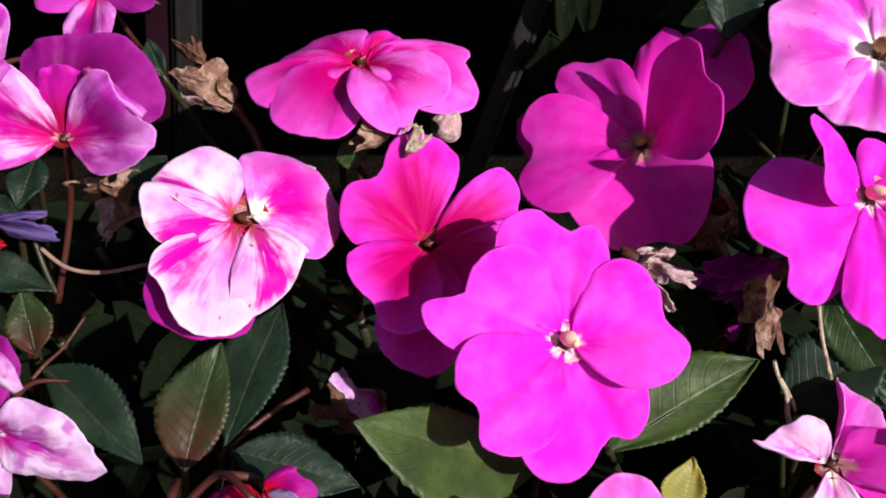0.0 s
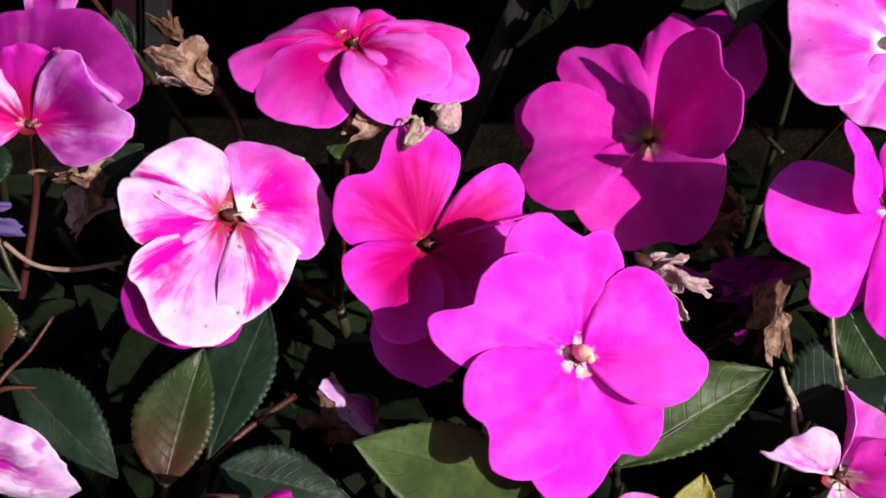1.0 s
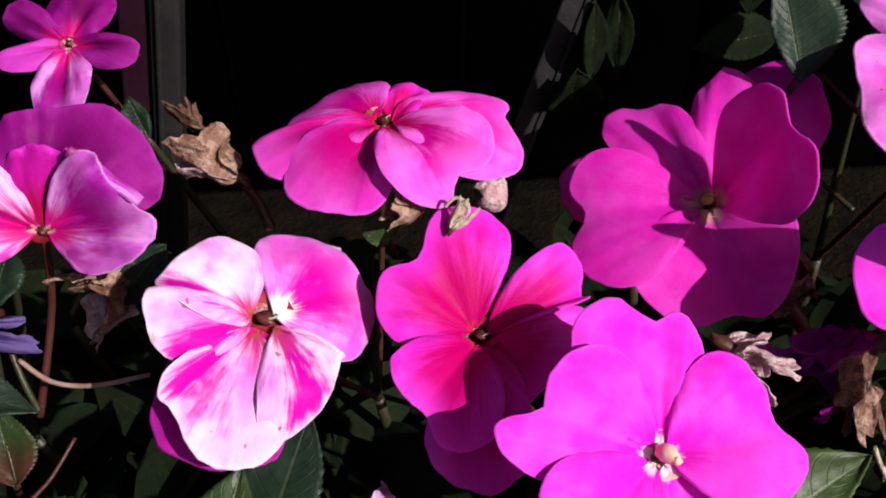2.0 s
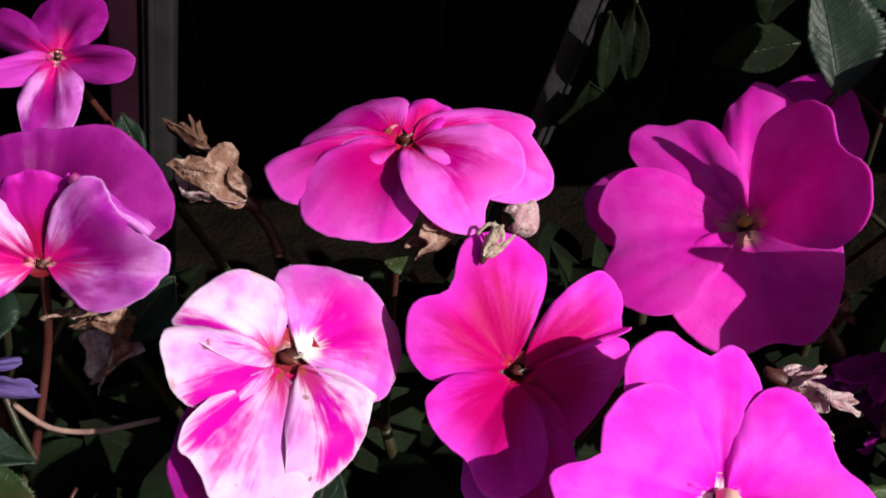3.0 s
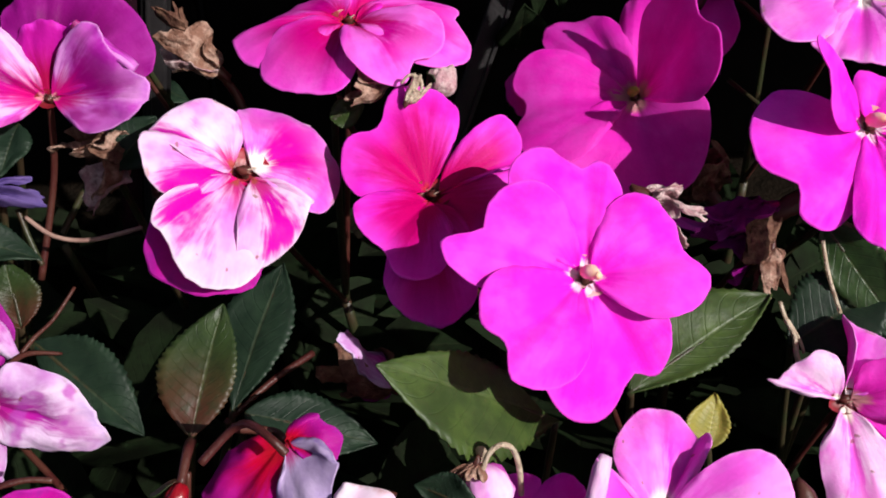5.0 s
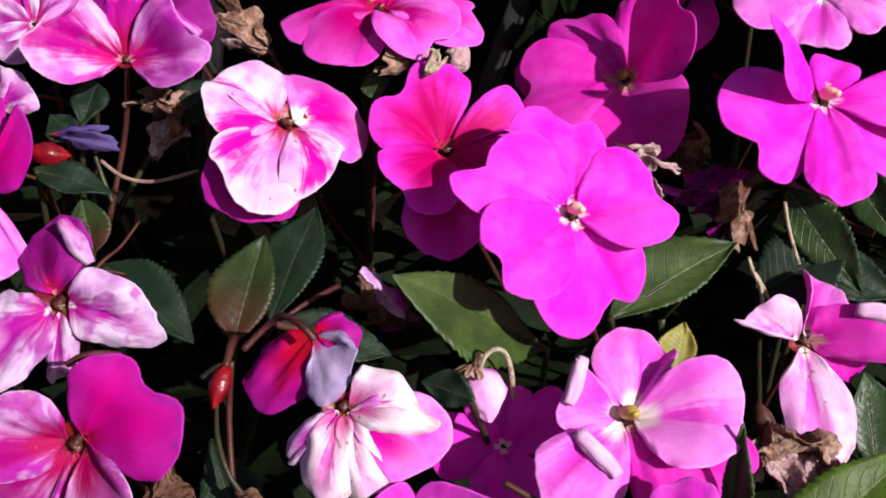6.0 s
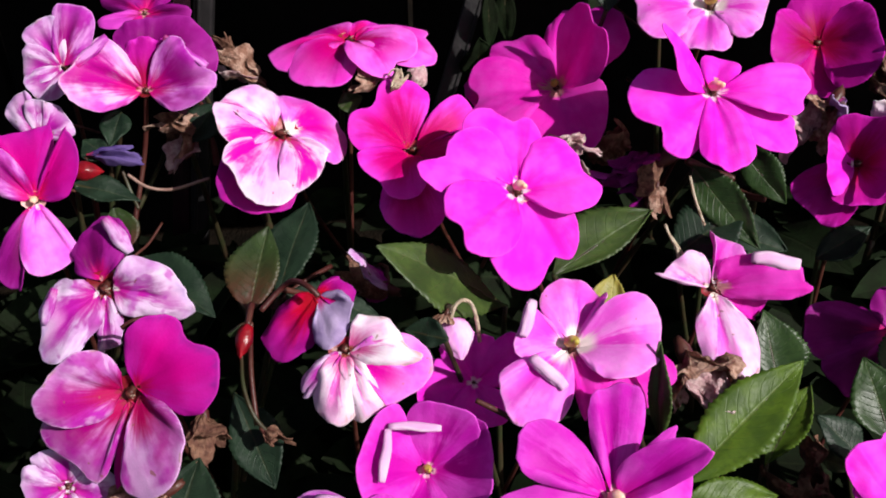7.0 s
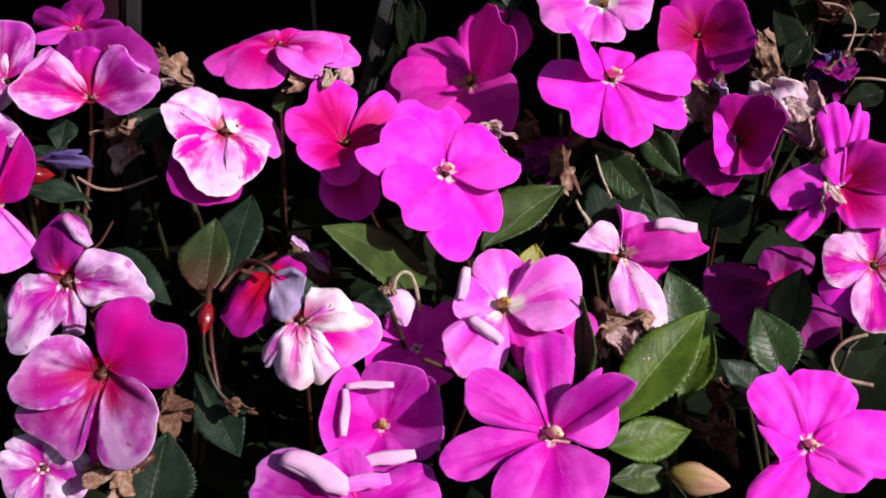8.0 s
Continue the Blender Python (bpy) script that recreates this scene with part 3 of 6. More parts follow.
def leaf(label, base, tip, up, wl, wr, mat, fold=0.25, bend=0.08, wave=0.6, root=None, wide=0.42, rib=STEM_GREEN):
    """A leaf from base to tip whose upper face looks along up; half widths in mm; its stalk runs down to root."""
    LEAVES[0] += 1
    seed = LEAVES[0] * 5.7
    b, t = Vector(base), Vector(tip)
    y = (t - b).normalized()
    length = (t - b).length
    # the tip comes to lie at its place after the bend
    z = Vector(up)
    z = (z - y * z.dot(y)).normalized()
    x = y.cross(z)
    lift = math.atan(bend)
    y2 = y * math.cos(lift) + z * math.sin(lift)
    z2 = z * math.cos(lift) - y * math.sin(lift)
    m = Matrix.Translation(b) @ Matrix((x, y2, z2)).transposed().to_4x4()
    ob = empty("impatiens_leaf", m, label, "leaf", "impatiens leaves")
    part("blade", blade_bm(length, wl / 1000, wr / 1000, seed, fold, bend, wave, wide=wide), mat, ob)
    pts = [(0, length * v, -0.0003 - bend * length * v * v) for v in (0.0, 0.25, 0.5, 0.75, 0.97)]
    part("midrib", tube_bm(pts, 0.0007, 0.00015, 6, 4), rib, ob)
    if root is not None:
        end = m.inverted() @ Vector(root)
        part("leaf_stalk", tube_bm([(0, 0.001, 0), end * 0.5 + Vector((0, 0, -0.002)), end], 0.0009, 0.0014, 6), rib, ob)
    return ob


def stem(label, points, r0, r1, mat, name="stem", category="stem"):
    p = Vector(points[0])
    bm = tube_bm([Vector(q) - p for q in points], r0 / 1000, r1 / 1000)
    ob = link_mesh(name, bm, mat)
    ob.location = p
    return tagged(ob, label, category)


def wilted(label, c, n, size, mat, seed, count=5, squeeze=0.6, stalk=None, mats=None, name="withered_flower", closed=45, spread=0.42):
    """A withered bloom: crumpled petals drawn together round a dry middle. n points from the stalk to the tip; sizes in mm."""
    rnd = random.Random(seed)
    m = frame_of(c, n)
    ob = empty(name, m, label, "withered flower", "withered flowers")
    for k in range(count):
        az = 360 * k / count + rnd.uniform(-25, 25)
        ln = size * rnd.uniform(0.75, 1.1)
        up = ln * rnd.uniform(0.3, 1.0) * closed / 40
        w = ln * squeeze * rnd.uniform(0.35, 0.6)
        bm = petal_bm(az, ln * spread, up, w, up * rnd.uniform(0.3, 1.3), w, up * rnd.uniform(0.3, 1.3), 0.6, 0.7, 1 + rnd.uniform(0, 0.2), 1.08, 0.85, 0.55, seed + k, 1.6, 0.2, crease=1.2)
        for v in bm.verts:
            q = v.co * 150
            amp = size * 0.00013
            v.co += Vector((noise.noise(q + Vector((seed, 0, 0))), noise.noise(q + Vector((0, seed, 9))), noise.noise(q + Vector((5, 3, seed))))) * amp * 1.6
            q = v.co * 480
            v.co += noise.noise_vector(q) * amp * 0.38
        part("crumpled_petal", bm, (mats or {}).get(k, mat), ob)
    part("core", ovoid_bm(size * 0.00012, size * 0.00012, size * 0.0003, seed, 0.4), STEM_RED, ob)
    if stalk is not None:
        end = m.inverted() @ Vector(stalk)
        part("stalk", tube_bm([(0, 0, 0.0005), end * 0.45 + Vector((0.0005, 0.001, -0.001)), end], 0.0010, 0.0015), STEM_RED, ob, "thin reddish stalk")
    return ob


def ridged(bm, count=5, depth=0.10):
    """Furrows that run from the foot of a bud to its tip."""
    for v in bm.verts:
        a = math.atan2(v.co.y, v.co.x)
        k = 1 - depth * (0.5 + 0.5 * math.cos(a * count + v.co.z * 90)) ** 3
        v.co.x *= k
        v.co.y *= k
    return bm


def bud(label, c, d, length, width, mat, stalk=None, stalk_mat=STEM_RED, seed=1.0):
    m = frame_of(c, d)
    ob = empty("flower_bud", m, label, "bud", "flower buds")
    part("bud_body", tilt_to(ridged(ovoid_bm(width / 2000, width / 2200, length / 2000, seed, 0.15, 0.62, 30, 12)), (0, 0, length / 2000), (0, 0, 1)), mat, ob)
    part("sepal", petal_bm(200, length * 0.55, length * 0.35, width * 0.3, length * 0.3, width * 0.3, length * 0.3, 0.5, 0.5, 1.0, 1.0, 0.85, 0.55, seed, 0.4, 0.5), LEAF_RED, ob)
    if stalk is not None:
        end = m.inverted() @ Vector(stalk)
        part("stalk", tube_bm([(0, 0, 0.0005), end * 0.5 + Vector((0, 0.001, -0.002)), end], 0.0009, 0.0013), stalk_mat, ob)
    return ob


def box_bm(x0, x1, y0, y1, z0, z1, bevel=0.003):
    bm = bmesh.new()
    bmesh.ops.create_cube(bm, size=1.0)
    for v in bm.verts:
        v.co = Vector((x0 + (v.co.x + 0.5) * (x1 - x0), y0 + (v.co.y + 0.5) * (y1 - y0), z0 + (v.co.z + 0.5) * (z1 - z0)))
    if bevel:
        bmesh.ops.bevel(bm, geom=list(bm.edges), offset=bevel, segments=2, affect="EDGES", profile=0.6)
    return bm


# ---- structure: soil, dark timber backdrop (shade in their colours), unseen ledge added above ----
def build_ground():
    bm = bmesh.new()
    near = [-0.9 + 0.03 * k for k in range(61)]
    xs = [-300, -30, -5, -1.6] + near + [1.6, 5, 30, 300]
    grid = []
    for y in xs:
        row = []
        for x in xs:
            z = 0.012 * noise.noise(Vector((x * 9, y * 9, 0))) + 0.006 * noise.noise(Vector((x * 31, y * 31, 2))) if abs(x) < 1 and abs(y) < 1 else 0.0
            row.append(bm.verts.new((x, y, z)))
        grid.append(row)
    for a, b in zip(grid, grid[1:]):
        for k in range(len(a) - 1):
            bm.faces.new((a[k], a[k + 1], b[k + 1], b[k]))
    ob = link_mesh("ground", bm, SOIL_SHADE_PAINTED)
    return tagged(ob, "bare soil under the plants, shade put into its near-black colour", "soil", kind="structure")


# front of the ledge, which is added out of view to block the sun
SUN_BLOCK_FRONT = 0.127
build_ground()
# boarding added as a backdrop where only darkness lies
wall = tagged(new("wall_back"), "upright timber boarding added as backdrop, deep shade put into its near-black colour", "wall", kind="structure")
wall.location = (0, 0.43, 0)
board = None
for k in range(12):
    x = -0.9 + k * 0.15
    if board is None:
        ob = link_mesh("board", box_bm(0, 0.146, 0, 0.02, -0.02, 0.353), WOOD_SHADE_PAINTED, wall)
        board = ob.data
    else:
        ob = new("board", board)
        ob.parent = wall
    ob.location = (x, 0.004 * (k % 3), 0)
tagged(link_mesh("ledge", box_bm(-0.95, 0.95, SUN_BLOCK_FRONT, 0.49, 0.355, 0.375), WOOD_SHADE_PAINTED), "unseen ledge added over the boarding to block the sun", "ledge", kind="structure")
LEAN = pose(-0.1631, 0.1433, 0, 0, 9.4, 0)
post = empty("post", LEAN, "dark grey square post leaning between soil and the added ledge", "post")
part("shaft", box_bm(-0.0036, 0.0048, 0, 0.014, -0.02, 0.358, 0.0014), GREY_WOOD, post)
part("ridge", box_bm(-0.0018, -0.0003, -0.0012, 0.001, -0.02, 0.358, 0.0005), GREY_WOOD, post, "raised strip down the middle")
panel = link_mesh("wall_panel", box_bm(-0.0124, -0.0040, 0.002, 0.007, -0.02, 0.358, 0.0008), GLOSS_PAINTED_REFLECTION)
panel.matrix_world = LEAN
tagged(panel, "dark lacquered strip beside the post, the flowers' reddish reflection put into its colour", "panel", kind="structure")
lath = empty("lath", frame_of((-0.0384, 0.129, 0.15), (0.0697, 0.043, 0.21)), "thin dark grey lath leaning up behind the flowers", "lath")
part("shaft", box_bm(-0.0078, 0, 0, 0.003, -0.19, 0.214, 0.0008), GREY_WOOD, lath)
part("edge_strip", box_bm(-0.0012, 0.0004, -0.0008, 0.0002, -0.19, 0.214, 0.0003), GREY_WOOD, lath, "narrow raised edge strip")


# ---- the flowers, leaves and stems ----
stem("fleshy reddish green impatiens stem rising from the soil", [(0.1359, 0.1310, -0.0100), (0.1439, 0.1260, 0.1118), (0.1399, 0.1210, 0.2335)], 2.6, 1.7, STEM_GREEN, "plant_stem")
stem("fleshy reddish green impatiens stem rising from the soil", [(0.0898, 0.1296, -0.0100), (0.0953, 0.1246, 0.1090), (0.0887, 0.1196, 0.2280)], 2.6, 1.7, STEM_GREEN, "plant_stem")
stem("fleshy reddish green impatiens stem rising from the soil", [(0.0382, 0.1359, -0.0100), (0.0407, 0.1309, 0.1017), (0.0313, 0.1259, 0.2135)], 2.6, 1.7, STEM_GREEN, "plant_stem")
stem("fleshy reddish green impatiens stem rising from the soil", [(-0.0782, 0.1374, -0.0100), (-0.0821, 0.1324, 0.1089), (-0.0980, 0.1274, 0.2278)], 2.6, 1.7, STEM_GREEN, "plant_stem")
stem("fleshy reddish green impatiens stem rising from the soil", [(-0.1319, 0.1304, -0.0100), (-0.1388, 0.1254, 0.1018), (-0.1577, 0.1204, 0.2135)], 2.6, 1.7, STEM_GREEN, "plant_stem")
stem("fleshy reddish green impatiens stem rising from the soil", [(0.1768, 0.0960, -0.0100), (0.1870, 0.0910, 0.0964), (0.1853, 0.0860, 0.2029)], 2.6, 1.7, STEM_GREEN, "plant_stem")
stem("fleshy reddish green impatiens stem rising from the soil", [(0.0604, 0.0849, -0.0100), (0.0642, 0.0799, 0.0913), (0.0560, 0.0749, 0.1926)], 2.6, 1.7, STEM_GREEN, "plant_stem")
stem("fleshy reddish green impatiens stem rising from the soil", [(0.0067, 0.0855, -0.0100), (0.0075, 0.0805, 0.0965), (-0.0037, 0.0755, 0.2031)], 2.6, 1.7, STEM_GREEN, "plant_stem")
stem("fleshy reddish green impatiens stem rising from the soil", [(-0.0407, 0.0925, -0.0100), (-0.0425, 0.0875, 0.1017), (-0.0563, 0.0825, 0.2133)], 2.6, 1.7, STEM_GREEN, "plant_stem")
stem("fleshy reddish green impatiens stem rising from the soil", [(-0.0861, 0.0959, -0.0100), (-0.0905, 0.0909, 0.0912), (-0.1068, 0.0859, 0.1925)], 2.6, 1.7, STEM_GREEN, "plant_stem")
stem("fleshy reddish green impatiens stem rising from the soil", [(-0.1359, 0.0908, -0.0100), (-0.1430, 0.0858, 0.0966), (-0.1621, 0.0808, 0.2033)], 2.6, 1.7, STEM_GREEN, "plant_stem")
stem("fleshy reddish green impatiens stem rising from the soil", [(0.1339, 0.0507, -0.0100), (0.1418, 0.0457, 0.0838), (0.1377, 0.0407, 0.1775)], 2.6, 1.7, STEM_GREEN, "plant_stem")
stem("fleshy reddish green impatiens stem rising from the soil", [(0.0885, 0.0449, -0.0100), (0.0938, 0.0399, 0.0810), (0.0872, 0.0349, 0.1720)], 2.6, 1.7, STEM_GREEN, "plant_stem")
stem("fleshy reddish green impatiens stem rising from the soil", [(0.0387, 0.0392, -0.0100), (0.0413, 0.0342, 0.0910), (0.0319, 0.0292, 0.1921)], 2.6, 1.7, STEM_GREEN, "plant_stem")
stem("fleshy reddish green impatiens stem rising from the soil", [(-0.1322, 0.0504, -0.0100), (-0.1391, 0.0454, 0.0911), (-0.1580, 0.0404, 0.1921)], 2.6, 1.7, STEM_GREEN, "plant_stem")
stem("fleshy reddish green impatiens stem rising from the soil", [(0.1773, -0.0024, -0.0100), (0.1876, -0.0074, 0.0771), (0.1859, -0.0124, 0.1643)], 2.6, 1.7, STEM_GREEN, "plant_stem")
stem("fleshy reddish green impatiens stem rising from the soil", [(0.1210, 0.0046, -0.0100), (0.1282, -0.0004, 0.0680), (0.1234, -0.0054, 0.1460)], 2.6, 1.7, STEM_GREEN, "plant_stem")
stem("fleshy reddish green impatiens stem rising from the soil", [(0.0619, 0.0050, -0.0100), (0.0658, 0.0000, 0.0769), (0.0577, -0.0050, 0.1638)], 2.6, 1.7, STEM_GREEN, "plant_stem")
stem("fleshy reddish green impatiens stem rising from the soil", [(0.0064, -0.0018, -0.0100), (0.0072, -0.0068, 0.0771), (-0.0040, -0.0118, 0.1641)], 2.6, 1.7, STEM_GREEN, "plant_stem")
stem("fleshy reddish green impatiens stem rising from the soil", [(-0.0425, -0.0060, -0.0100), (-0.0444, -0.0110, 0.0680), (-0.0584, -0.0160, 0.1460)], 2.6, 1.7, STEM_GREEN, "plant_stem")
stem("fleshy reddish green impatiens stem rising from the soil", [(-0.0878, -0.0017, -0.0100), (-0.0923, -0.0067, 0.0770), (-0.1087, -0.0117, 0.1640)], 2.6, 1.7, STEM_GREEN, "plant_stem")
stem("fleshy reddish green impatiens stem rising from the soil", [(0.1321, -0.0458, -0.0100), (0.1399, -0.0508, 0.0610), (0.1356, -0.0558, 0.1320)], 2.6, 1.7, STEM_GREEN, "plant_stem")
stem("fleshy reddish green impatiens stem rising from the soil", [(0.0868, -0.0395, -0.0100), (0.0920, -0.0445, 0.0686), (0.0853, -0.0495, 0.1472)], 2.6, 1.7, STEM_GREEN, "plant_stem")
stem("fleshy reddish green impatiens stem rising from the soil", [(0.0387, -0.0411, -0.0100), (0.0413, -0.0461, 0.0586), (0.0319, -0.0511, 0.1272)], 2.6, 1.7, STEM_GREEN, "plant_stem")
stem("fleshy reddish green impatiens stem rising from the soil", [(-0.0159, -0.0483, -0.0100), (-0.0163, -0.0533, 0.0611), (-0.0287, -0.0583, 0.1322)], 2.6, 1.7, STEM_GREEN, "plant_stem")
stem("fleshy reddish green impatiens stem rising from the soil", [(-0.0748, -0.0507, -0.0100), (-0.0785, -0.0557, 0.0686), (-0.0942, -0.0607, 0.1471)], 2.6, 1.7, STEM_GREEN, "plant_stem")
stem("fleshy reddish green impatiens stem rising from the soil", [(-0.1319, -0.0450, -0.0100), (-0.1388, -0.0500, 0.0585), (-0.1577, -0.0550, 0.1270)], 2.6, 1.7, STEM_GREEN, "plant_stem")
stem("fleshy reddish green impatiens stem rising from the soil", [(-0.0440, -0.0876, -0.0100), (-0.0461, -0.0926, 0.0566), (-0.0601, -0.0976, 0.1233)], 2.6, 1.7, STEM_GREEN, "plant_stem")
flower("bright magenta impatiens flower, wide open, pale middle", (0.0000, 0.0000, 0.3000), (0.15, -0.50, 0.85), [
    (85.7, 26.3, -1, 17.8, 0.8, 9.6, -0.3, 0.8, 0.65, 1.22, 1.15, 0.86, 0.42),
    (-58.4, 23.4, -10.4, 10.5, -1.2, 21.6, -5.5, 0.72, 0.64, 1.23, 1.29, 0.88, 0.48),
    (158, 26, 2.5, 12.5, 1.6, 15.5, 0.6, 0.8, 0.6, 1.4, 1.04, 0.85, 0.7),
    (13.5, 22.9, -0, 16.4, -3.9, 14.3, 2.5, 0.72, 0.62, 1.08, 1.23, 0.89, 0.55),
    (-144.7, 26.4, 1, 15.1, 0.2, 12.7, 1.2, 0.69, 0.72, 1.23, 1.1, 1.01, 0.85),
], MAGENTA, root=(0.0319, 0.0292, 0.1921), eye_at=(0, 0.5), eye_size=1.7, ruffle=0.8)
flower("rose pink impatiens flower with red throat", (-0.0315, 0.0340, 0.2980), (0.05, -0.38, 0.92), [
    (-100, 31.6, -6.6, 13.5, -3.3, 9, -3.3, 0.72, 0.68, 1.06, 0.97, 1.04, 0.42),
    (-50.5, 17.3, -4.6, 20.9, -0.8, 5.2, -1.4, 0.62, 0.63, 0.99, 1.04, 0.98, 0.72),
    (129.2, 20.8, 2, 15.3, -0.5, 20.6, 0.5, 0.54, 0.69, 1.22, 1.38, 0.95, 0.69),
    (-126.8, 22.6, 4.3, 14.3, 2.5, 11.7, 3.8, 0.82, 0.7, 1.29, 1.01, 1.07, 0.49),
    (19.2, 23.9, -3.8, 11.3, 3.6, 2.1, 1.5, 0.88, 0.63, 1.14, 1.1, 0.77, 0.65),
], CERISE, root=(-0.0037, 0.0755, 0.2031), eye=EYE_DARK, eye_size=1.5, ruffle=0.7)
flower("white and magenta striped impatiens flower with browned petal edges", (-0.0752, 0.0310, 0.3100), (0.40, -0.35, 0.85), [
    (-105.5, 29.8, -10.1, 11.4, -4.4, 15.3, -5, 0.74, 0.54, 0.95, 1.03, 0.78, 0.42),
    (29.9, 27, -7.9, 17.0, -7.9, 15.1, -7, 0.35, 0.48, 1.1, 1.1, 1.15, 0.3),
    (-133.4, 27, -2.0, 20.3, -3.2, 5.3, 1, 0.59, 0.81, 1.15, 1.02, 0.83, 0.85),
    (-178, 25, 2.6, 10.5, -1.6, 3.5, 1.0, 0.62, 0.7, 1.0, 1.0, 0.8, 0.6),
    (162, 22, -2.4, 6.5, 0.8, 12.0, -0.5, 0.56, 0.41, 1.08, 0.92, 0.89, 0.3),
    (-29.8, 16.9, -1.4, 1.5, -1.1, 20.9, -5.6, 0.67, 0.65, 1.05, 1.18, 0.8, 0.49),
], STRIPED, root=(-0.0563, 0.0825, 0.2133), eye=EYE_DARK, eye_size=2.0, mats={0: REDMAGENTA, 1: STRIPED_PINK}, ruffle=0.8, puff=1.5, turn={2: -0.07, 3: 0.22, 4: 0.08, 5: -0.1}, folds=[((3.3, 21.8, -12.5), (19.3, 20.5, -12.5), 1.1)])
flower("rose pink impatiens flower lying flat, red round its middle", (-0.0505, 0.0845, 0.3185), (0.04, -0.08, 1.00), [
    (46.3, 13.5, -0.1, 5.9, -0.3, 5.6, -0, 0.63, 0.65, 1.04, 1.04, 0.82, 0.42),
    (142.8, 19.8, -7.1, 13.4, -3.7, 13.3, -5.1, 0.8, 0.54, 1.09, 1, 0.71, 0.43),
    (3.9, 29.1, -4.3, 8.9, -3.8, 19.7, -5.1, 0.75, 0.67, 1.09, 1.14, 0.71, 0.39),
    (-168, 31, -7, 11, -8, 5, -5, 0.6, 0.5, 1.0, 1.0, 0.8, 0.5),
    (-112, 27, -10, 9.5, -5, 16, -8, 0.65, 0.72, 1.0, 1.04, 0.75, 0.6),
    (-49.4, 25.4, -5.6, 12.9, 0.8, 15.2, -2.9, 0.73, 0.74, 1.12, 1.22, 0.76, 0.65),
], ROSE, root=(-0.0563, 0.0825, 0.2133), eye=EYE_DARK, eye_size=1.5, ruffle=0.5, mats={0: CERISE, 3: ROSE_DARK, 4: ROSE_DARK}, puff=1.4, turn={3: 0.1, 4: -0.12, 5: 0.04})
flower("pink impatiens flower half in shade, cupped", (0.0265, 0.0705, 0.3000), (-0.30, -0.30, 0.90), [
    (43.7, 43.7, -1.8, 17.8, -3.1, 11.8, -2.7, 0.47, 0.59, 1.09, 0.91, 0.84, 0.43),
    (74, 36.8, 2.3, 6.7, -0.2, 12.6, -1.6, 0.65, 0.52, 0.9, 0.95, 0.78, 0.42),
    (162.7, 36.8, -5.1, 8.2, -2.5, 14, -3, 0.65, 0.62, 0.95, 1.08, 0.79, 0.42),
    (108.8, 31.8, -3.2, 14, 0.1, 7.5, -0.1, 0.83, 0.62, 1.19, 0.98, 0.9, 0.43),
    (-87.7, 26.6, -11.4, 17.6, 0.7, 21.1, 2.2, 0.45, 0.64, 1.15, 1.14, 1, 0.34),
    (179, 29.2, 0.3, 21.4, 0.9, 14.1, 5.3, 0.69, 0.75, 1.23, 1.17, 0.96, 0.79),
    (7.9, 19.3, 17.7, 15.1, 9.9, 18.3, 10.3, 0.5, 0.74, 1.1, 1.18, 0.82, 0.85),
], HOTPINK, root=(-0.0037, 0.0755, 0.2031), eye=EYE_GREEN, eye_size=1.4, ruffle=0.6, puff=1.4)
flower("bright magenta impatiens flower with narrow folded petal", (0.0742, 0.0331, 0.3145), (0.05, -0.50, 0.86), [
    (66.7, 15.4, -2.9, 6.6, -1, 7.6, -0.4, 0.67, 0.74, 1.03, 1.06, 0.83, 0.45),
    (-28.2, 30.7, -4.3, 4.8, -2.4, 14.2, -1.8, 0.62, 0.62, 1.03, 1.14, 0.71, 0.42),
    (-145, 28.5, 1.0, 13.2, -2.5, 20.5, -2, 0.86, 0.5, 1.2, 1.2, 0.88, 0.84),
    (-96.3, 35.4, 1.9, 9.4, 3.2, 8.6, -0.2, 0.72, 0.69, 0.96, 0.94, 0.81, 0.63),
    (-13.9, 30.5, -1, 12.2, 1.8, 8.6, 0.5, 0.82, 0.6, 1.14, 1.04, 0.84, 0.8),
    (168.4, 20.4, 14, 7, 3.8, 6.6, 9.2, 0.6, 0.7, 0.9, 1.38, 0.68, 0.85),
], MAGENTA, root=(0.0560, 0.0749, 0.1926), eye_size=1.9, ruffle=0.7)
flower("pale pink impatiens flower, sunlit, white middle", (0.0836, 0.0717, 0.3294), (-0.12, -0.30, 0.95), [
    (57.6, 31.4, 0, 10.9, 0, 13.3, 0, 0.8, 0.6, 1.03, 1.03, 0.85, 0.55),
    (104.5, 36.7, 0, 13.6, 0, 12.2, 0, 0.8, 0.8, 1.03, 1.03, 0.85, 0.55),
    (174, 26.9, 1, 19.9, 1, 14.8, 1, 0.74, 0.8, 1.08, 1.08, 0.85, 0.55),
    (-113.1, 25.4, -2, 10.4, -3, 11, -1, 0.77, 0.8, 1.04, 1.04, 0.85, 0.55),
    (-29.3, 19.9, -1, 16, 0, 17.1, -2, 0.47, 0.8, 1.04, 1.04, 0.85, 0.55),
], PINK, root=(0.0887, 0.1196, 0.2280), eye=EYE_GREEN, eye_size=2.0)
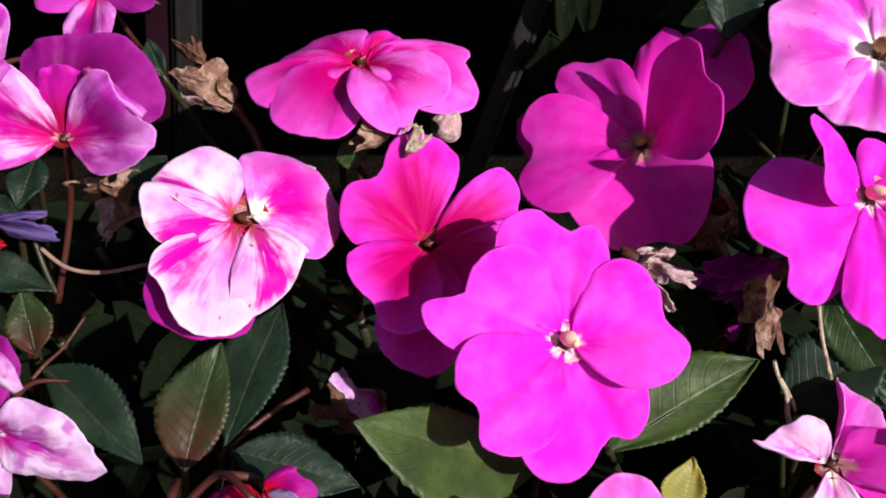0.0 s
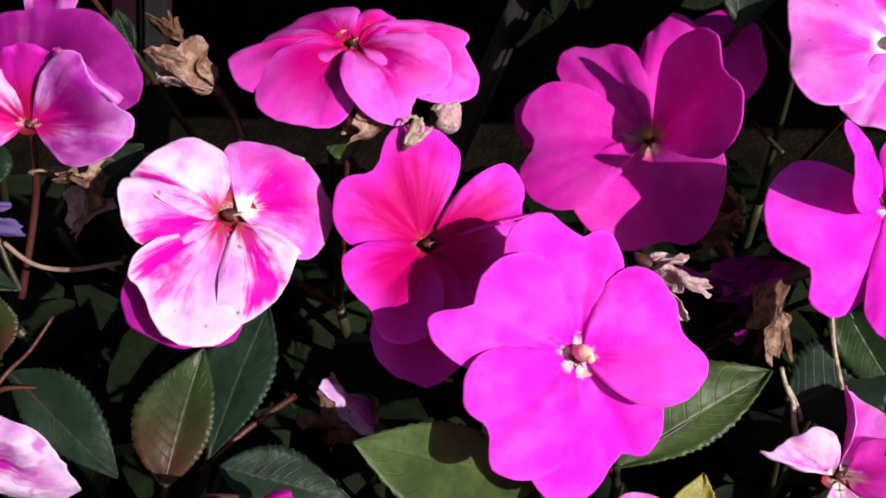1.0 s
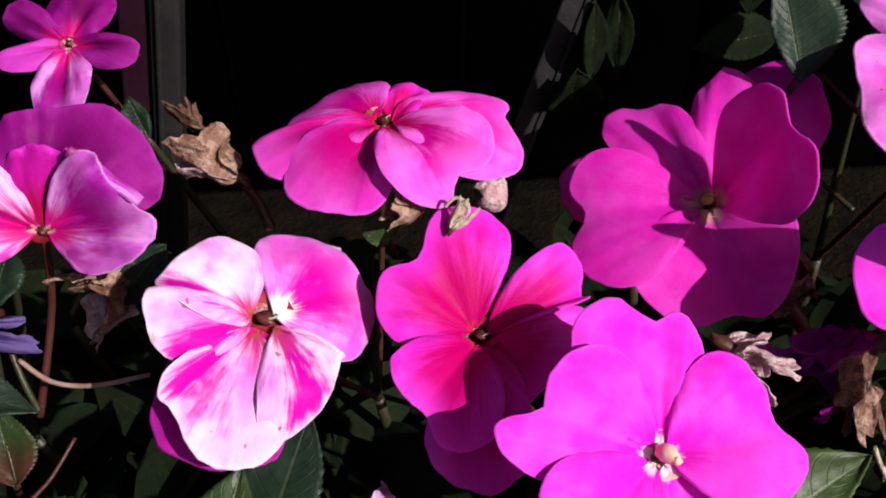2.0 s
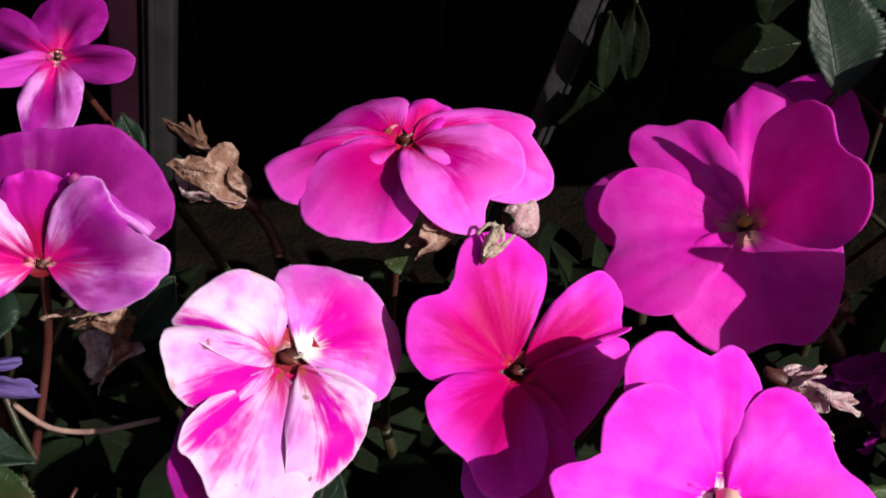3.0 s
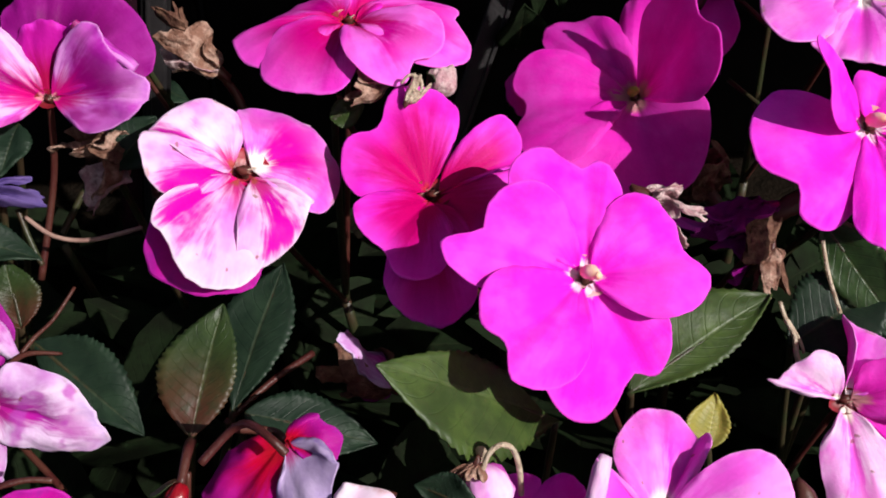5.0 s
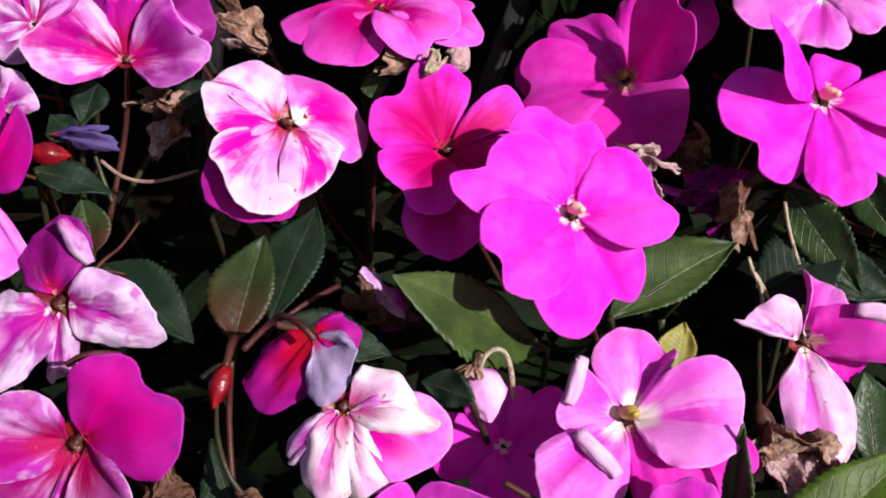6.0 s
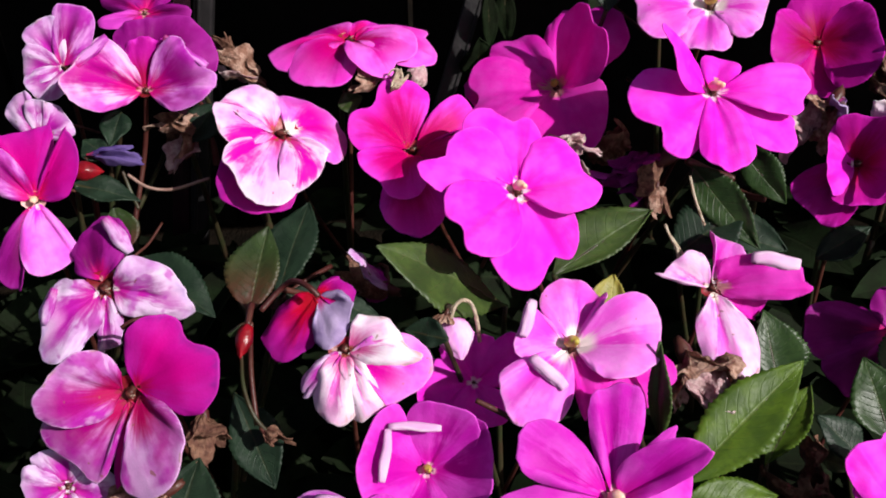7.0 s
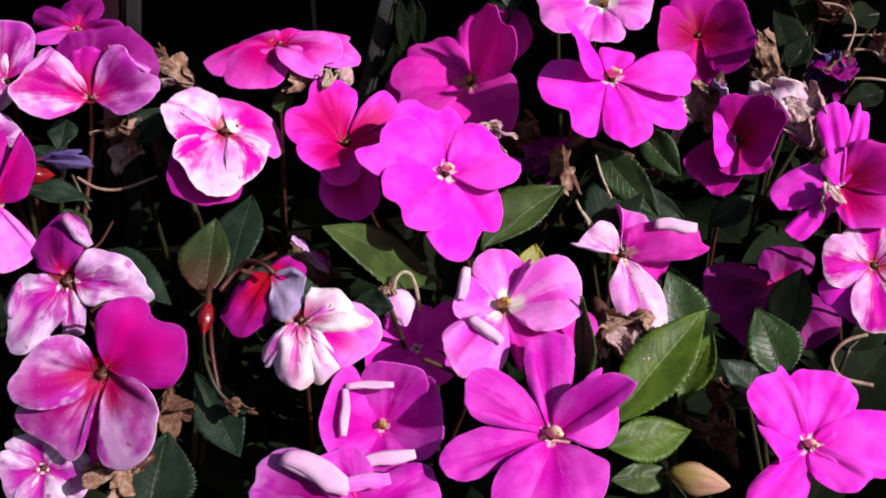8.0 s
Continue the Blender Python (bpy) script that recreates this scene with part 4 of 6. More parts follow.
flower("crimson magenta impatiens flower, cupped, inner shade and lit rim put into its colours", (0.1396, 0.0920, 0.3016), (-0.20, -0.61, 0.77), [
    (-104.1, 23.8, -0.3, 10.4, -0.1, 13.5, 0.6, 0.67, 0.46, 1.04, 1.07, 0.85, 0.41),
    (86.2, 18.9, 5.7, 11.4, 3.3, 18.3, 3.5, 0.67, 0.66, 1.03, 1.09, 0.79, 0.42),
    (160.5, 18.8, 7.9, 16.1, 4.1, 9.1, 4.4, 0.72, 0.65, 1.05, 1.04, 0.82, 0.42),
    (-11.2, 19.9, 10.7, 14.1, 5, 23.3, 4.6, 0.62, 0.43, 1.01, 1.2, 0.91, 0.38),
], DEEP_AND_SHADE, root=(0.1399, 0.1210, 0.2335), eye=EYE_DARK, eye_size=1.0, mats={0: REDMAGENTA}, ruffle=0.7, puff=0.6)
# shade of the folds is put into the mauve and banded orchid colours
flower("mauve impatiens flower, petals folded upwards, striped shade put into its colours", (-0.1217, 0.0495, 0.3185), (0.00, -0.75, 0.66), [
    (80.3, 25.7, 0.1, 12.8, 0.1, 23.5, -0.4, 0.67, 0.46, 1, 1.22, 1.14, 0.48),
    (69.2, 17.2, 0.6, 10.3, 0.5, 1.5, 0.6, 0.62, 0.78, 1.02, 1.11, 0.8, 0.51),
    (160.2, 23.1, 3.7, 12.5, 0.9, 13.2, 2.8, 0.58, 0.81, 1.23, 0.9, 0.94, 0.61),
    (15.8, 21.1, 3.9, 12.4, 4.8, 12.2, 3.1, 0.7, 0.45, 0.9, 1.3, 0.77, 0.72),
], MAUVE_AND_SHADE, root=(-0.1328, 0.0388, 0.2704), crease=2.2, eye=EYE_DARK, eye_size=0.8, mats={1: DEEP_AND_SHADE, 2: MAUVE_PALE, 3: ORCHID}, puff=1.4, ruffle=1.5, folds=[((-22.3, 8.2, 4.0), (-10.1, 17.3, 4.0), 2.0, ORCHID), ((8.9, 16.3, 5.0), (22.1, 5.1, 5.0), 1.8, ORCHID)])
flower("impatiens flower with narrow petals, shade put into dull purple, against the dark boarding", (-0.1320, 0.1237, 0.3163), (0.00, -0.60, 0.80), [
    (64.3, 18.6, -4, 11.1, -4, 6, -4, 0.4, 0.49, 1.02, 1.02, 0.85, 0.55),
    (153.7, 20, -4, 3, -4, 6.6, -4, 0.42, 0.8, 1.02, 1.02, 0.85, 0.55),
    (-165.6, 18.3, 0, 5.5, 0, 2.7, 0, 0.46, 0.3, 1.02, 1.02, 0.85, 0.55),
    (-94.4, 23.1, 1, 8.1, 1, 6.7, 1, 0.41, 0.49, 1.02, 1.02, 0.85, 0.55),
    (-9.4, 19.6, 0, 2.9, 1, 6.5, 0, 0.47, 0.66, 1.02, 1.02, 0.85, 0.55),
], MAUVE_AND_SHADE, root=(-0.0980, 0.1274, 0.2278), eye=EYE_DARK, eye_size=0.7, mats={2: DUSK, 3: ORCHID})
flower("faded lilac impatiens flower behind the mauve one", (-0.1552, 0.0771, 0.3159), (-0.20, -0.81, 0.55), [
    (120.3, 18.8, 0, 5.7, 0, 8.8, 0, 0.8, 0.8, 1.02, 1.02, 0.85, 0.55),
    (76.8, 23, -2, 6.8, -2, 10, -2, 0.8, 0.61, 1.02, 1.02, 0.85, 0.55),
    (175, 14.2, 0, 6.1, 0, 8.2, 0, 0.61, 0.8, 1.02, 1.02, 0.85, 0.55),
    (-142.9, 13.9, 1, 8.7, 1, 6, 1, 0.3, 0.8, 1.02, 1.02, 0.85, 0.55),
], LILAC, root=(-0.1621, 0.0808, 0.2033), eye=None, mats={1: ORCHID})
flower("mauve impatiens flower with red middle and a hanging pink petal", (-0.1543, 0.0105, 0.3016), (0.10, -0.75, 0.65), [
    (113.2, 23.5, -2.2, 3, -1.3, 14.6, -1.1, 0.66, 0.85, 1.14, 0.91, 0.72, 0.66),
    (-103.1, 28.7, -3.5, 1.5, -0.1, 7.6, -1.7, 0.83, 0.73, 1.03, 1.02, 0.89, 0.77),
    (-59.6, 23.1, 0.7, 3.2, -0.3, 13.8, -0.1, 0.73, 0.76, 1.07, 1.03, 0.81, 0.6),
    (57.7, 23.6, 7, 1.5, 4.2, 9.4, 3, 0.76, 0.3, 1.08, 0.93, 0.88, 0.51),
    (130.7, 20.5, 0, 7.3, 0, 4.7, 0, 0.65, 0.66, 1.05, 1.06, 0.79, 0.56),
], MAUVE_AND_SHADE, root=(-0.1580, 0.0404, 0.1921), eye=EYE_PALE, eye_size=1.1, mats={0: REDMAGENTA, 2: PINK_BRIGHT, 3: REDMAGENTA, 4: ORCHID}, ruffle=0.8)
flower("faded lilac impatiens flower behind the mauve one, crumpled", (-0.1583, 0.0434, 0.3070), (-0.10, -0.75, 0.65), [
    (111.9, 16.5, 0, 8, 0, 3.1, 0, 0.71, 0.7, 1.02, 1.02, 0.85, 0.55),
    (32.1, 11.4, 0, 8, 0, 6.4, 0, 0.49, 0.75, 1.02, 1.02, 0.85, 0.55),
    (75.1, 11.3, 1, 6.1, 1, 2.5, 1, 0.8, 0.8, 1.02, 1.02, 0.85, 0.55),
], LILAC, root=(-0.1621, 0.0808, 0.2033), eye=None, ruffle=1.3)
# the second petal's turn from the sun is put into a darker colour
flower("faded lilac impatiens flower, withering, spotted", (-0.1332, -0.0115, 0.2810), (0.05, -0.86, 0.51), [
    (-93.9, 19.5, -1.8, 5.3, -1.2, 2.6, -0.6, 0.58, 0.88, 1.02, 1.06, 0.8, 0.45),
    (111, 18.4, -7.3, 5.7, -2.4, 13.9, -2.5, 0.5, 0.59, 0.9, 1.26, 0.79, 0.79),
    (-150.5, 21.8, -0.8, 11.6, 3.6, 9.5, -1.8, 0.87, 0.45, 1.4, 0.93, 0.89, 0.3),
    (-9, 25.7, 0.1, 11, 0.9, 8.7, -2, 0.3, 0.5, 0.9, 1.21, 0.92, 0.3),
], LILAC, root=(-0.1087, -0.0117, 0.1640), crease=1.0, eye=EYE_DARK, eye_size=2.0, ruffle=1.1, puff=2.0, crumple=0.8, mats={1: MAUVE_AND_SHADE}, folds=[((2.5, 22.3, -1.0), (8.7, 10.6, -1.0), 2.4, LILAC), ((-14.1, 1.5, 1.0), (-18.9, -9.1, 1.0), 1.6, LILAC)])
flower("magenta and white striped impatiens flower, dark throat", (-0.1225, -0.0490, 0.2700), (-0.15, -0.87, 0.46), [
    (-100.8, 31.7, -4.2, 12.9, -2.2, 3, -1.6, 0.65, 0.61, 1.05, 1.1, 0.76, 0.42),
    (-115.7, 29.6, -1, 2.4, -1.1, 21.3, -1.5, 0.78, 0.69, 0.98, 0.92, 1.01, 0.47),
    (163.7, 23.2, 2.8, 12.6, 3.2, 11.8, 1.5, 0.81, 0.37, 1.17, 0.9, 0.89, 0.3),
    (39.8, 25.7, -0.5, 13.4, 2.4, 18.3, 4.5, 0.67, 0.59, 1.18, 1.25, 0.92, 0.84),
    (-29.6, 22.6, 8.0, 5.1, 4.0, 24, 3.5, 0.56, 0.56, 0.92, 1.21, 1.03, 0.67),
], STRIPED_MAUVE, root=(-0.1087, -0.0117, 0.1640), crease=1.0, eye=EYE_DARK, eye_size=2.0, mats={0: REDMAGENTA, 3: REDMAGENTA}, puff=1.4, ruffle=0.9, turn={1: -0.2, 2: 0.12, 4: 0.1})
flower("faded lilac impatiens flower low down, in half shade", (-0.1458, -0.0549, 0.2395), (-0.10, -0.80, 0.60), [
    (95.8, 12.1, 0, 9.5, 0, 8, 0, 0.8, 0.6, 1.03, 1.03, 0.85, 0.55),
    (-23.8, 15.2, -2, 9, -2, 7.4, -2, 0.45, 0.8, 1.03, 1.03, 0.85, 0.55),
    (-172.1, 12.7, 0, 7.7, 0, 9, 0, 0.8, 0.8, 1.03, 1.03, 0.85, 0.55),
    (-100.3, 14.4, 0, 8.7, 0, 7.4, 0, 0.8, 0.64, 1.03, 1.03, 0.85, 0.55),
], LILAC, root=(-0.1577, -0.0550, 0.1270), eye=EYE_DARK, eye_size=0.8, ruffle=1.0)
flower("soft pink impatiens flower, some petal edges rolled in", (0.0102, -0.0435, 0.2705), (-0.05, -0.35, 0.93), [
    (-29.9, 31.5, -6.8, 12.1, -3.9, 9.7, -3.8, 0.66, 0.6, 1.08, 0.99, 0.78, 0.42),
    (-85.4, 21.7, -4.7, 8.6, -2.2, 2.8, -2.1, 0.69, 0.68, 1.02, 1.13, 0.81, 0.44),
    (55, 21.7, -4.6, 15.5, -0.2, 2.9, 0.4, 0.48, 0.76, 1.16, 1.13, 0.69, 0.3),
    (139, 16.1, 6.3, 13.8, 0.4, 2, 1.4, 0.64, 0.63, 0.92, 1.12, 0.75, 0.33),
    (-146.4, 29, 0.6, 16.5, -1.6, 5.6, 0.1, 0.68, 0.76, 1.16, 0.94, 0.82, 0.85),
    (-8.3, 26.4, 1, 14.1, 4.3, 13.8, 0.5, 0.72, 0.43, 1.06, 1.07, 1, 0.6),
], PINK, root=(-0.0040, -0.0118, 0.1641), eye=EYE_GREEN, eye_size=1.9, ruffle=0.9, mats={0: HOTPINK, 1: HOTPINK}, folds=[((-10.4, 12.5, 5.0), (-15.6, 0.7, 5.0), 1.9), ((-13.5, -5.6, 3.0), (-5.5, -16.8, 3.0), 2.2)])
flower("magenta impatiens flower with curled petals like a bowl", (-0.0371, -0.0686, 0.2486), (-0.05, -0.50, 0.86), [
    (-102.5, 17, 9.3, 11.3, 4.9, 14.2, 4.9, 0.66, 0.69, 1.05, 1.05, 0.77, 0.42),
    (-13.2, 19.1, 12.1, 15.2, 6.6, 12.9, 6.4, 0.63, 0.63, 0.95, 1.05, 0.86, 0.42),
    (60.5, 16.7, 13.9, 11.1, 7.3, 11, 8, 0.6, 0.72, 0.96, 1.06, 0.82, 0.4),
    (183.6, 20.2, 11.2, 13.5, 7.7, 17.5, 10.1, 0.72, 0.25, 1.01, 0.9, 1.07, 0.79),
], MAGENTA_LESS_SUN, root=(-0.0287, -0.0583, 0.1322), eye=EYE_GREEN, eye_size=1.2, ruffle=0.8, puff=0.4, folds=[((-10.0, 10.7, 11.0), (5.2, 8.9, 11.0), 1.4), ((-10.4, 10.1, 11.0), (-13.1, -4.8, 11.0), 1.5), ((-11.0, -14.2, 9.0), (8.1, -13.7, 9.0), 2.4)])
flower("magenta impatiens flower low down with pale rolled petals", (-0.0486, -0.0971, 0.2435), (-0.05, -0.50, 0.86), [
    (155.1, 33.9, 0, 7.6, 0, 12.6, 0, 0.8, 0.69, 1.03, 1.03, 0.85, 0.55),
    (107.9, 19.1, 2, 9.1, 2, 8.3, 2, 0.8, 0.45, 1.03, 1.03, 0.85, 0.55),
    (10.6, 24, 0, 7.6, 0, 9.2, 0, 0.58, 0.8, 1.03, 1.03, 0.85, 0.55),
    (-92.7, 15, 0, 15.7, 0, 14.3, 0, 0.8, 0.43, 1.03, 1.03, 0.85, 0.55),
], MAGENTA_LESS_SUN, mats={0: ORCHID}, root=(-0.0601, -0.0976, 0.1233), eye=EYE_GREEN, folds=[((-21.4, 18.5, 3.0), (-2.5, 5.7, 3.0), 4.0), ((-5.9, 6.0, 3.0), (9.8, 6.6, 3.0), 2.6, PINK)])
flower("bright magenta impatiens flower, pale middle, one petal folded", (0.0126, -0.0930, 0.2575), (0.00, -0.50, 0.86), [
    (37.5, 26.3, -3.1, 3.7, -2.1, 15.4, -3.3, 0.63, 0.36, 1.19, 0.96, 0.84, 0.51),
    (-168.1, 36.3, -1.2, 4, -0.4, 10.2, -0.5, 0.74, 0.7, 0.93, 1.03, 0.86, 0.45),
    (88.5, 30.9, -0.7, 4.8, -0.3, 11.7, 1.2, 0.59, 0.87, 0.99, 1.07, 0.8, 0.85),
    (154.4, 29.4, 3.3, 3.7, 1.2, 13.5, 2.1, 0.77, 0.75, 0.97, 1.08, 0.8, 0.85),
    (18.9, 24.3, 14.4, 8.2, 6.5, 4.1, 7.7, 0.29, 0.62, 0.98, 1.05, 0.95, 0.3),
    (-109.2, 28.7, -0.7, 17.1, 1, 17.7, -0.1, 0.26, 0.71, 1.01, 1.09, 0.83, 0.85),
], MAGENTA_LESS_SUN, root=(0.0319, -0.0511, 0.1272), eye_size=1.9, ruffle=0.8)
flower("bright magenta impatiens flower with white middle near the ground", (0.1122, -0.0864, 0.2233), (-0.10, -0.50, 0.86), [
    (-148.7, 30.3, -1.2, 12.6, -1.1, 5.1, -1.2, 0.75, 0.69, 1.07, 1.05, 0.82, 0.65),
    (51, 29, 0.1, 14.8, -0.2, 10.2, 0.3, 0.64, 0.68, 0.96, 1, 0.91, 0.42),
    (-21.3, 32.7, -2.2, 16.7, -0.7, 7.6, -1.1, 0.74, 0.67, 1.14, 0.97, 0.79, 0.45),
    (-50.7, 21.7, 0.3, 4.6, 0.5, 10.2, 0.2, 0.81, 0.36, 1.05, 1.01, 0.88, 0.42),
    (194.2, 14.4, 1.4, 1.7, -1.1, 16.6, -1.3, 0.78, 0.79, 1.05, 1.08, 0.68, 0.45),
    (103.6, 26.7, 2, 14.6, 1.4, 4.7, 1.3, 0.75, 0.83, 1.07, 1.09, 0.84, 0.57),
], MAGENTA, root=(0.1356, -0.0558, 0.1320), eye_size=1.6, ruffle=0.9)
flower("soft pink impatiens flower drooping open, one long petal hanging", (0.0708, -0.0037, 0.2556), (-0.10, -0.75, 0.65), [
    (-37.6, 19, -6.4, 12.2, -1.3, 1.5, -2.8, 0.68, 0.68, 1.05, 1.07, 0.75, 0.57),
    (78.8, 20, -11.2, 1.5, 2.3, 10.8, -0.1, 0.73, 0.59, 1.11, 0.94, 0.89, 0.41),
    (160, 18.2, -0.4, 1.5, -0.2, 10.7, 2.2, 0.72, 0.42, 1.24, 0.9, 0.83, 0.49),
    (-88.1, 32, 2.9, 12.2, -0.6, 8.8, 0.4, 0.68, 0.45, 1.2, 0.99, 0.92, 0.85),
    (-0.2, 29.8, 2.8, 11, -0.8, 5.8, 1.4, 0.25, 0.63, 1, 1.11, 0.66, 0.3),
], PALEPINK, root=(0.0577, -0.0050, 0.1638), eye=EYE_DARK, eye_size=1.2, ruffle=0.9, crumple=0.4, mats={0: HOTPINK, 1: PINK, 4: HOTPINK}, folds=[((12.9, 9.7, 4.0), (28.9, 5.0, 4.0), 2.8)])
flower("white and pink impatiens flower, crumpled and browning", (-0.0591, -0.0465, 0.2790), (-0.10, -0.65, 0.75), [
    (-138, 17.6, -3.2, 2.6, -1.6, 3.5, -1.7, 0.63, 0.53, 1.09, 1.02, 0.82, 0.41),
    (-53.7, 21.8, -2.6, 18.2, -3.4, 1.5, -0.6, 0.52, 0.85, 1.11, 0.98, 0.56, 0.51),
    (-0.3, 18.1, 0.0, 9.2, 0.2, 7.1, -0.6, 0.25, 0.85, 0.9, 1.37, 0.8, 0.44),
    (-72, 21.5, -3.0, 6.5, -4.5, 5.0, -4.5, 0.66, 0.66, 1.0, 1.05, 0.78, 0.5),
    (-102, 22, -3.5, 7.0, -4.5, 7.6, -5.0, 0.6, 0.5, 1.04, 0.95, 0.9, 0.4),
], WHITE_PINK, root=(-0.0584, -0.0160, 0.1460), eye=EYE_DARK, eye_size=1.3, ruffle=0.35, puff=3.0, crease=0.0, crumple=0.55, mats={0: LILAC, 1: STRIPED_PINK})
flower("spent impatiens flower, crimson petal and a wilted violet one", (-0.0665, -0.0300, 0.2865), (-0.20, -0.69, 0.69), [
    (-138, 22.5, -3, 9, -3.4, 6.5, -4.5, 0.56, 0.6, 1.05, 1.0, 0.75, 0.4),
    (29.4, 8.7, -1.5, 2, -0.8, 7.9, -0.9, 0.65, 0.69, 1.05, 1.21, 0.77, 0.34),
    (-21.3, 12.7, 2.7, 3.5, 1.7, 14.4, 2, 0.61, 0.59, 1.01, 1.1, 0.86, 0.62),
], CRIMSON, root=(-0.0769, -0.0260, 0.2871), eye=None, ruffle=1.2, mats={2: VIOLET}, spur=False, puff=1.8, crumple=0.7)
flower("magenta impatiens flower in the shade under its neighbours", (-0.0185, -0.0342, 0.2490), (-0.05, -0.50, 0.86), [
    (178.3, 18.7, 0, 8.8, 0, 9, 0, 0.72, 0.72, 1.03, 1.03, 0.85, 0.55),
    (98.6, 15.4, 0, 8.3, 0, 10.2, 0, 0.79, 0.78, 1.03, 1.03, 0.85, 0.55),
    (28.2, 21.1, 0, 7.7, 0, 8.2, 0, 0.8, 0.67, 1.03, 1.03, 0.85, 0.55),
    (-87.6, 16, 0, 10.8, 0, 9.7, 0, 0.69, 0.6, 1.03, 1.03, 0.85, 0.55),
], MAGENTA, root=(-0.0040, -0.0118, 0.1641), eye=None)
flower("magenta impatiens flower with red inner petals and dry brown shreds", (0.1580, -0.0085, 0.2775), (-0.25, -0.60, 0.76), [
    (-151, 27.8, -3.3, 6.3, -2.4, 2.6, -2.3, 0.82, 0.74, 1, 1.03, 0.75, 0.48),
    (187.7, 25.2, -3.8, 2.8, -1.8, 13.5, -1.3, 0.62, 0.38, 0.92, 1.13, 0.83, 0.4),
    (86.1, 34, 0, 4.3, -0.5, 8.2, 0.2, 0.79, 0.81, 0.97, 1.04, 0.76, 0.54),
    (61.5, 32.2, 0, 3.3, -0.5, 4.5, -0.8, 0.53, 0.62, 1.18, 1.05, 0.77, 0.42),
    (-88.8, 18.5, 0.5, 20.1, 0.1, 5.8, 1.2, 0.66, 0.41, 1.18, 1.01, 0.77, 0.3),
    (47.7, 19.3, 2.7, 6.4, 1, 21.9, 0.9, 0.65, 0.55, 0.91, 1.2, 0.8, 0.39),
    (81.9, 11.9, 4.3, 8.3, 1.2, 1.5, 2.7, 0.6, 0.86, 0.9, 1.18, 0.82, 0.53),
], MAGENTA, root=(0.1859, -0.0124, 0.1643), eye=None, mats={4: CERISE, 5: DEEP_AND_SHADE})
wilted("dry brown shreds of petals in a flower", (0.1507, -0.0094, 0.2806), (0.11, -0.60, -0.80), 11.0, DRIED_PINK, 31, squeeze=0.4, name="dry_petals")
flower("white and magenta impatiens flower at the border, browning", (0.1627, -0.0334, 0.2562), (-0.20, -0.70, 0.68), [
    (171.3, 20.4, 1, 8.8, 1, 12.1, 1, 0.66, 0.7, 1.03, 1.03, 0.85, 0.55),
    (84, 15.5, 0, 11.1, 0, 12.4, 0, 0.8, 0.67, 1.03, 1.03, 0.85, 0.55),
    (-144.8, 23.2, -3, 12.8, -3, 9.8, -3, 0.64, 0.8, 1.03, 1.03, 0.85, 0.55),
    (-97.6, 26.3, 1, 13.3, 1, 11.9, 1, 0.77, 0.58, 1.03, 1.03, 0.85, 0.55),
    (-14.9, 21.9, 0, 10.4, 0, 13.3, 0, 0.69, 0.8, 1.03, 1.03, 0.85, 0.55),
], STRIPED, root=(0.1859, -0.0124, 0.1643), eye=EYE_DARK, ruffle=1.2, mats={2: MAGENTA})
flower("magenta impatiens flower, cupped, its shade put into a deep colour", (0.1329, 0.0296, 0.2820), (-0.15, -0.74, 0.65), [
    (-139, 24.1, -5, 12.4, -5, 12.1, -5, 0.69, 0.77, 1.03, 1.03, 0.85, 0.55),
    (-95.2, 16.1, 3, 10, 6, 11.2, 2, 0.7, 0.8, 1.03, 1.03, 0.85, 0.55),
    (175.9, 12.6, 4, 12.5, 3, 13.8, 5, 0.8, 0.67, 1.03, 1.03, 0.85, 0.55),
    (75.6, 14.8, 11, 12.9, 8, 8.1, 13, 0.8, 0.58, 1.03, 1.03, 0.85, 0.55),
    (-33.8, 10.2, 15, 11.5, 14, 12.2, 10, 0.4, 0.8, 1.03, 1.03, 0.85, 0.55),
], DEEP_AND_SHADE, root=(0.1377, 0.0407, 0.1775), eye=EYE_DARK, mats={2: MAGENTA})
# magenta in truth; the dark petal colour carries its shade
flower("magenta impatiens flower, its deep shade put into dark mauve petals", (0.1474, -0.0022, 0.2248), (-0.10, -0.61, 0.79), [
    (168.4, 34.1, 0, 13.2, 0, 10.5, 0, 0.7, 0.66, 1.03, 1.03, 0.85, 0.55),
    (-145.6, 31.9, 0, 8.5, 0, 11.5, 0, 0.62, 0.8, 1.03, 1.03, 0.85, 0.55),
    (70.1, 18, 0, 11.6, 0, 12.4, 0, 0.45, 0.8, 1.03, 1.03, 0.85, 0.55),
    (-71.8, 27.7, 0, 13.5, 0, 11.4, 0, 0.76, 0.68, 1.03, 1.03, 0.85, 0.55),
], MAUVE_AND_SHADE, root=(0.1234, -0.0054, 0.1460), eye=None)
leaf("broad green impatiens leaf with toothed edge under a flower", (-0.0030, -0.0045, 0.2552), (-0.0466, -0.0175, 0.2945), (0.68, -0.35, 0.64), 15.8, 8.0, LEAF, root=(-0.0040, -0.0118, 0.1641), wide=0.60, fold=0.2, bend=0.1)
leaf("broad green impatiens leaf beside the magenta flower", (0.0108, -0.0102, 0.2715), (0.0494, 0.0099, 0.2809), (-0.07, -0.31, 0.95), 12.7, 6.4, LEAF, root=(0.0319, 0.0292, 0.1921), wide=0.54, fold=0.15, bend=0.1)
leaf("blue-green impatiens leaf with pale sheen", (0.0622, 0.0156, 0.2558), (0.0895, 0.0234, 0.2701), (-0.32, -0.42, 0.85), 12.4, 11.7, LEAF_DARK, root=(0.0872, 0.0349, 0.1720), wide=0.52, bend=0.08)
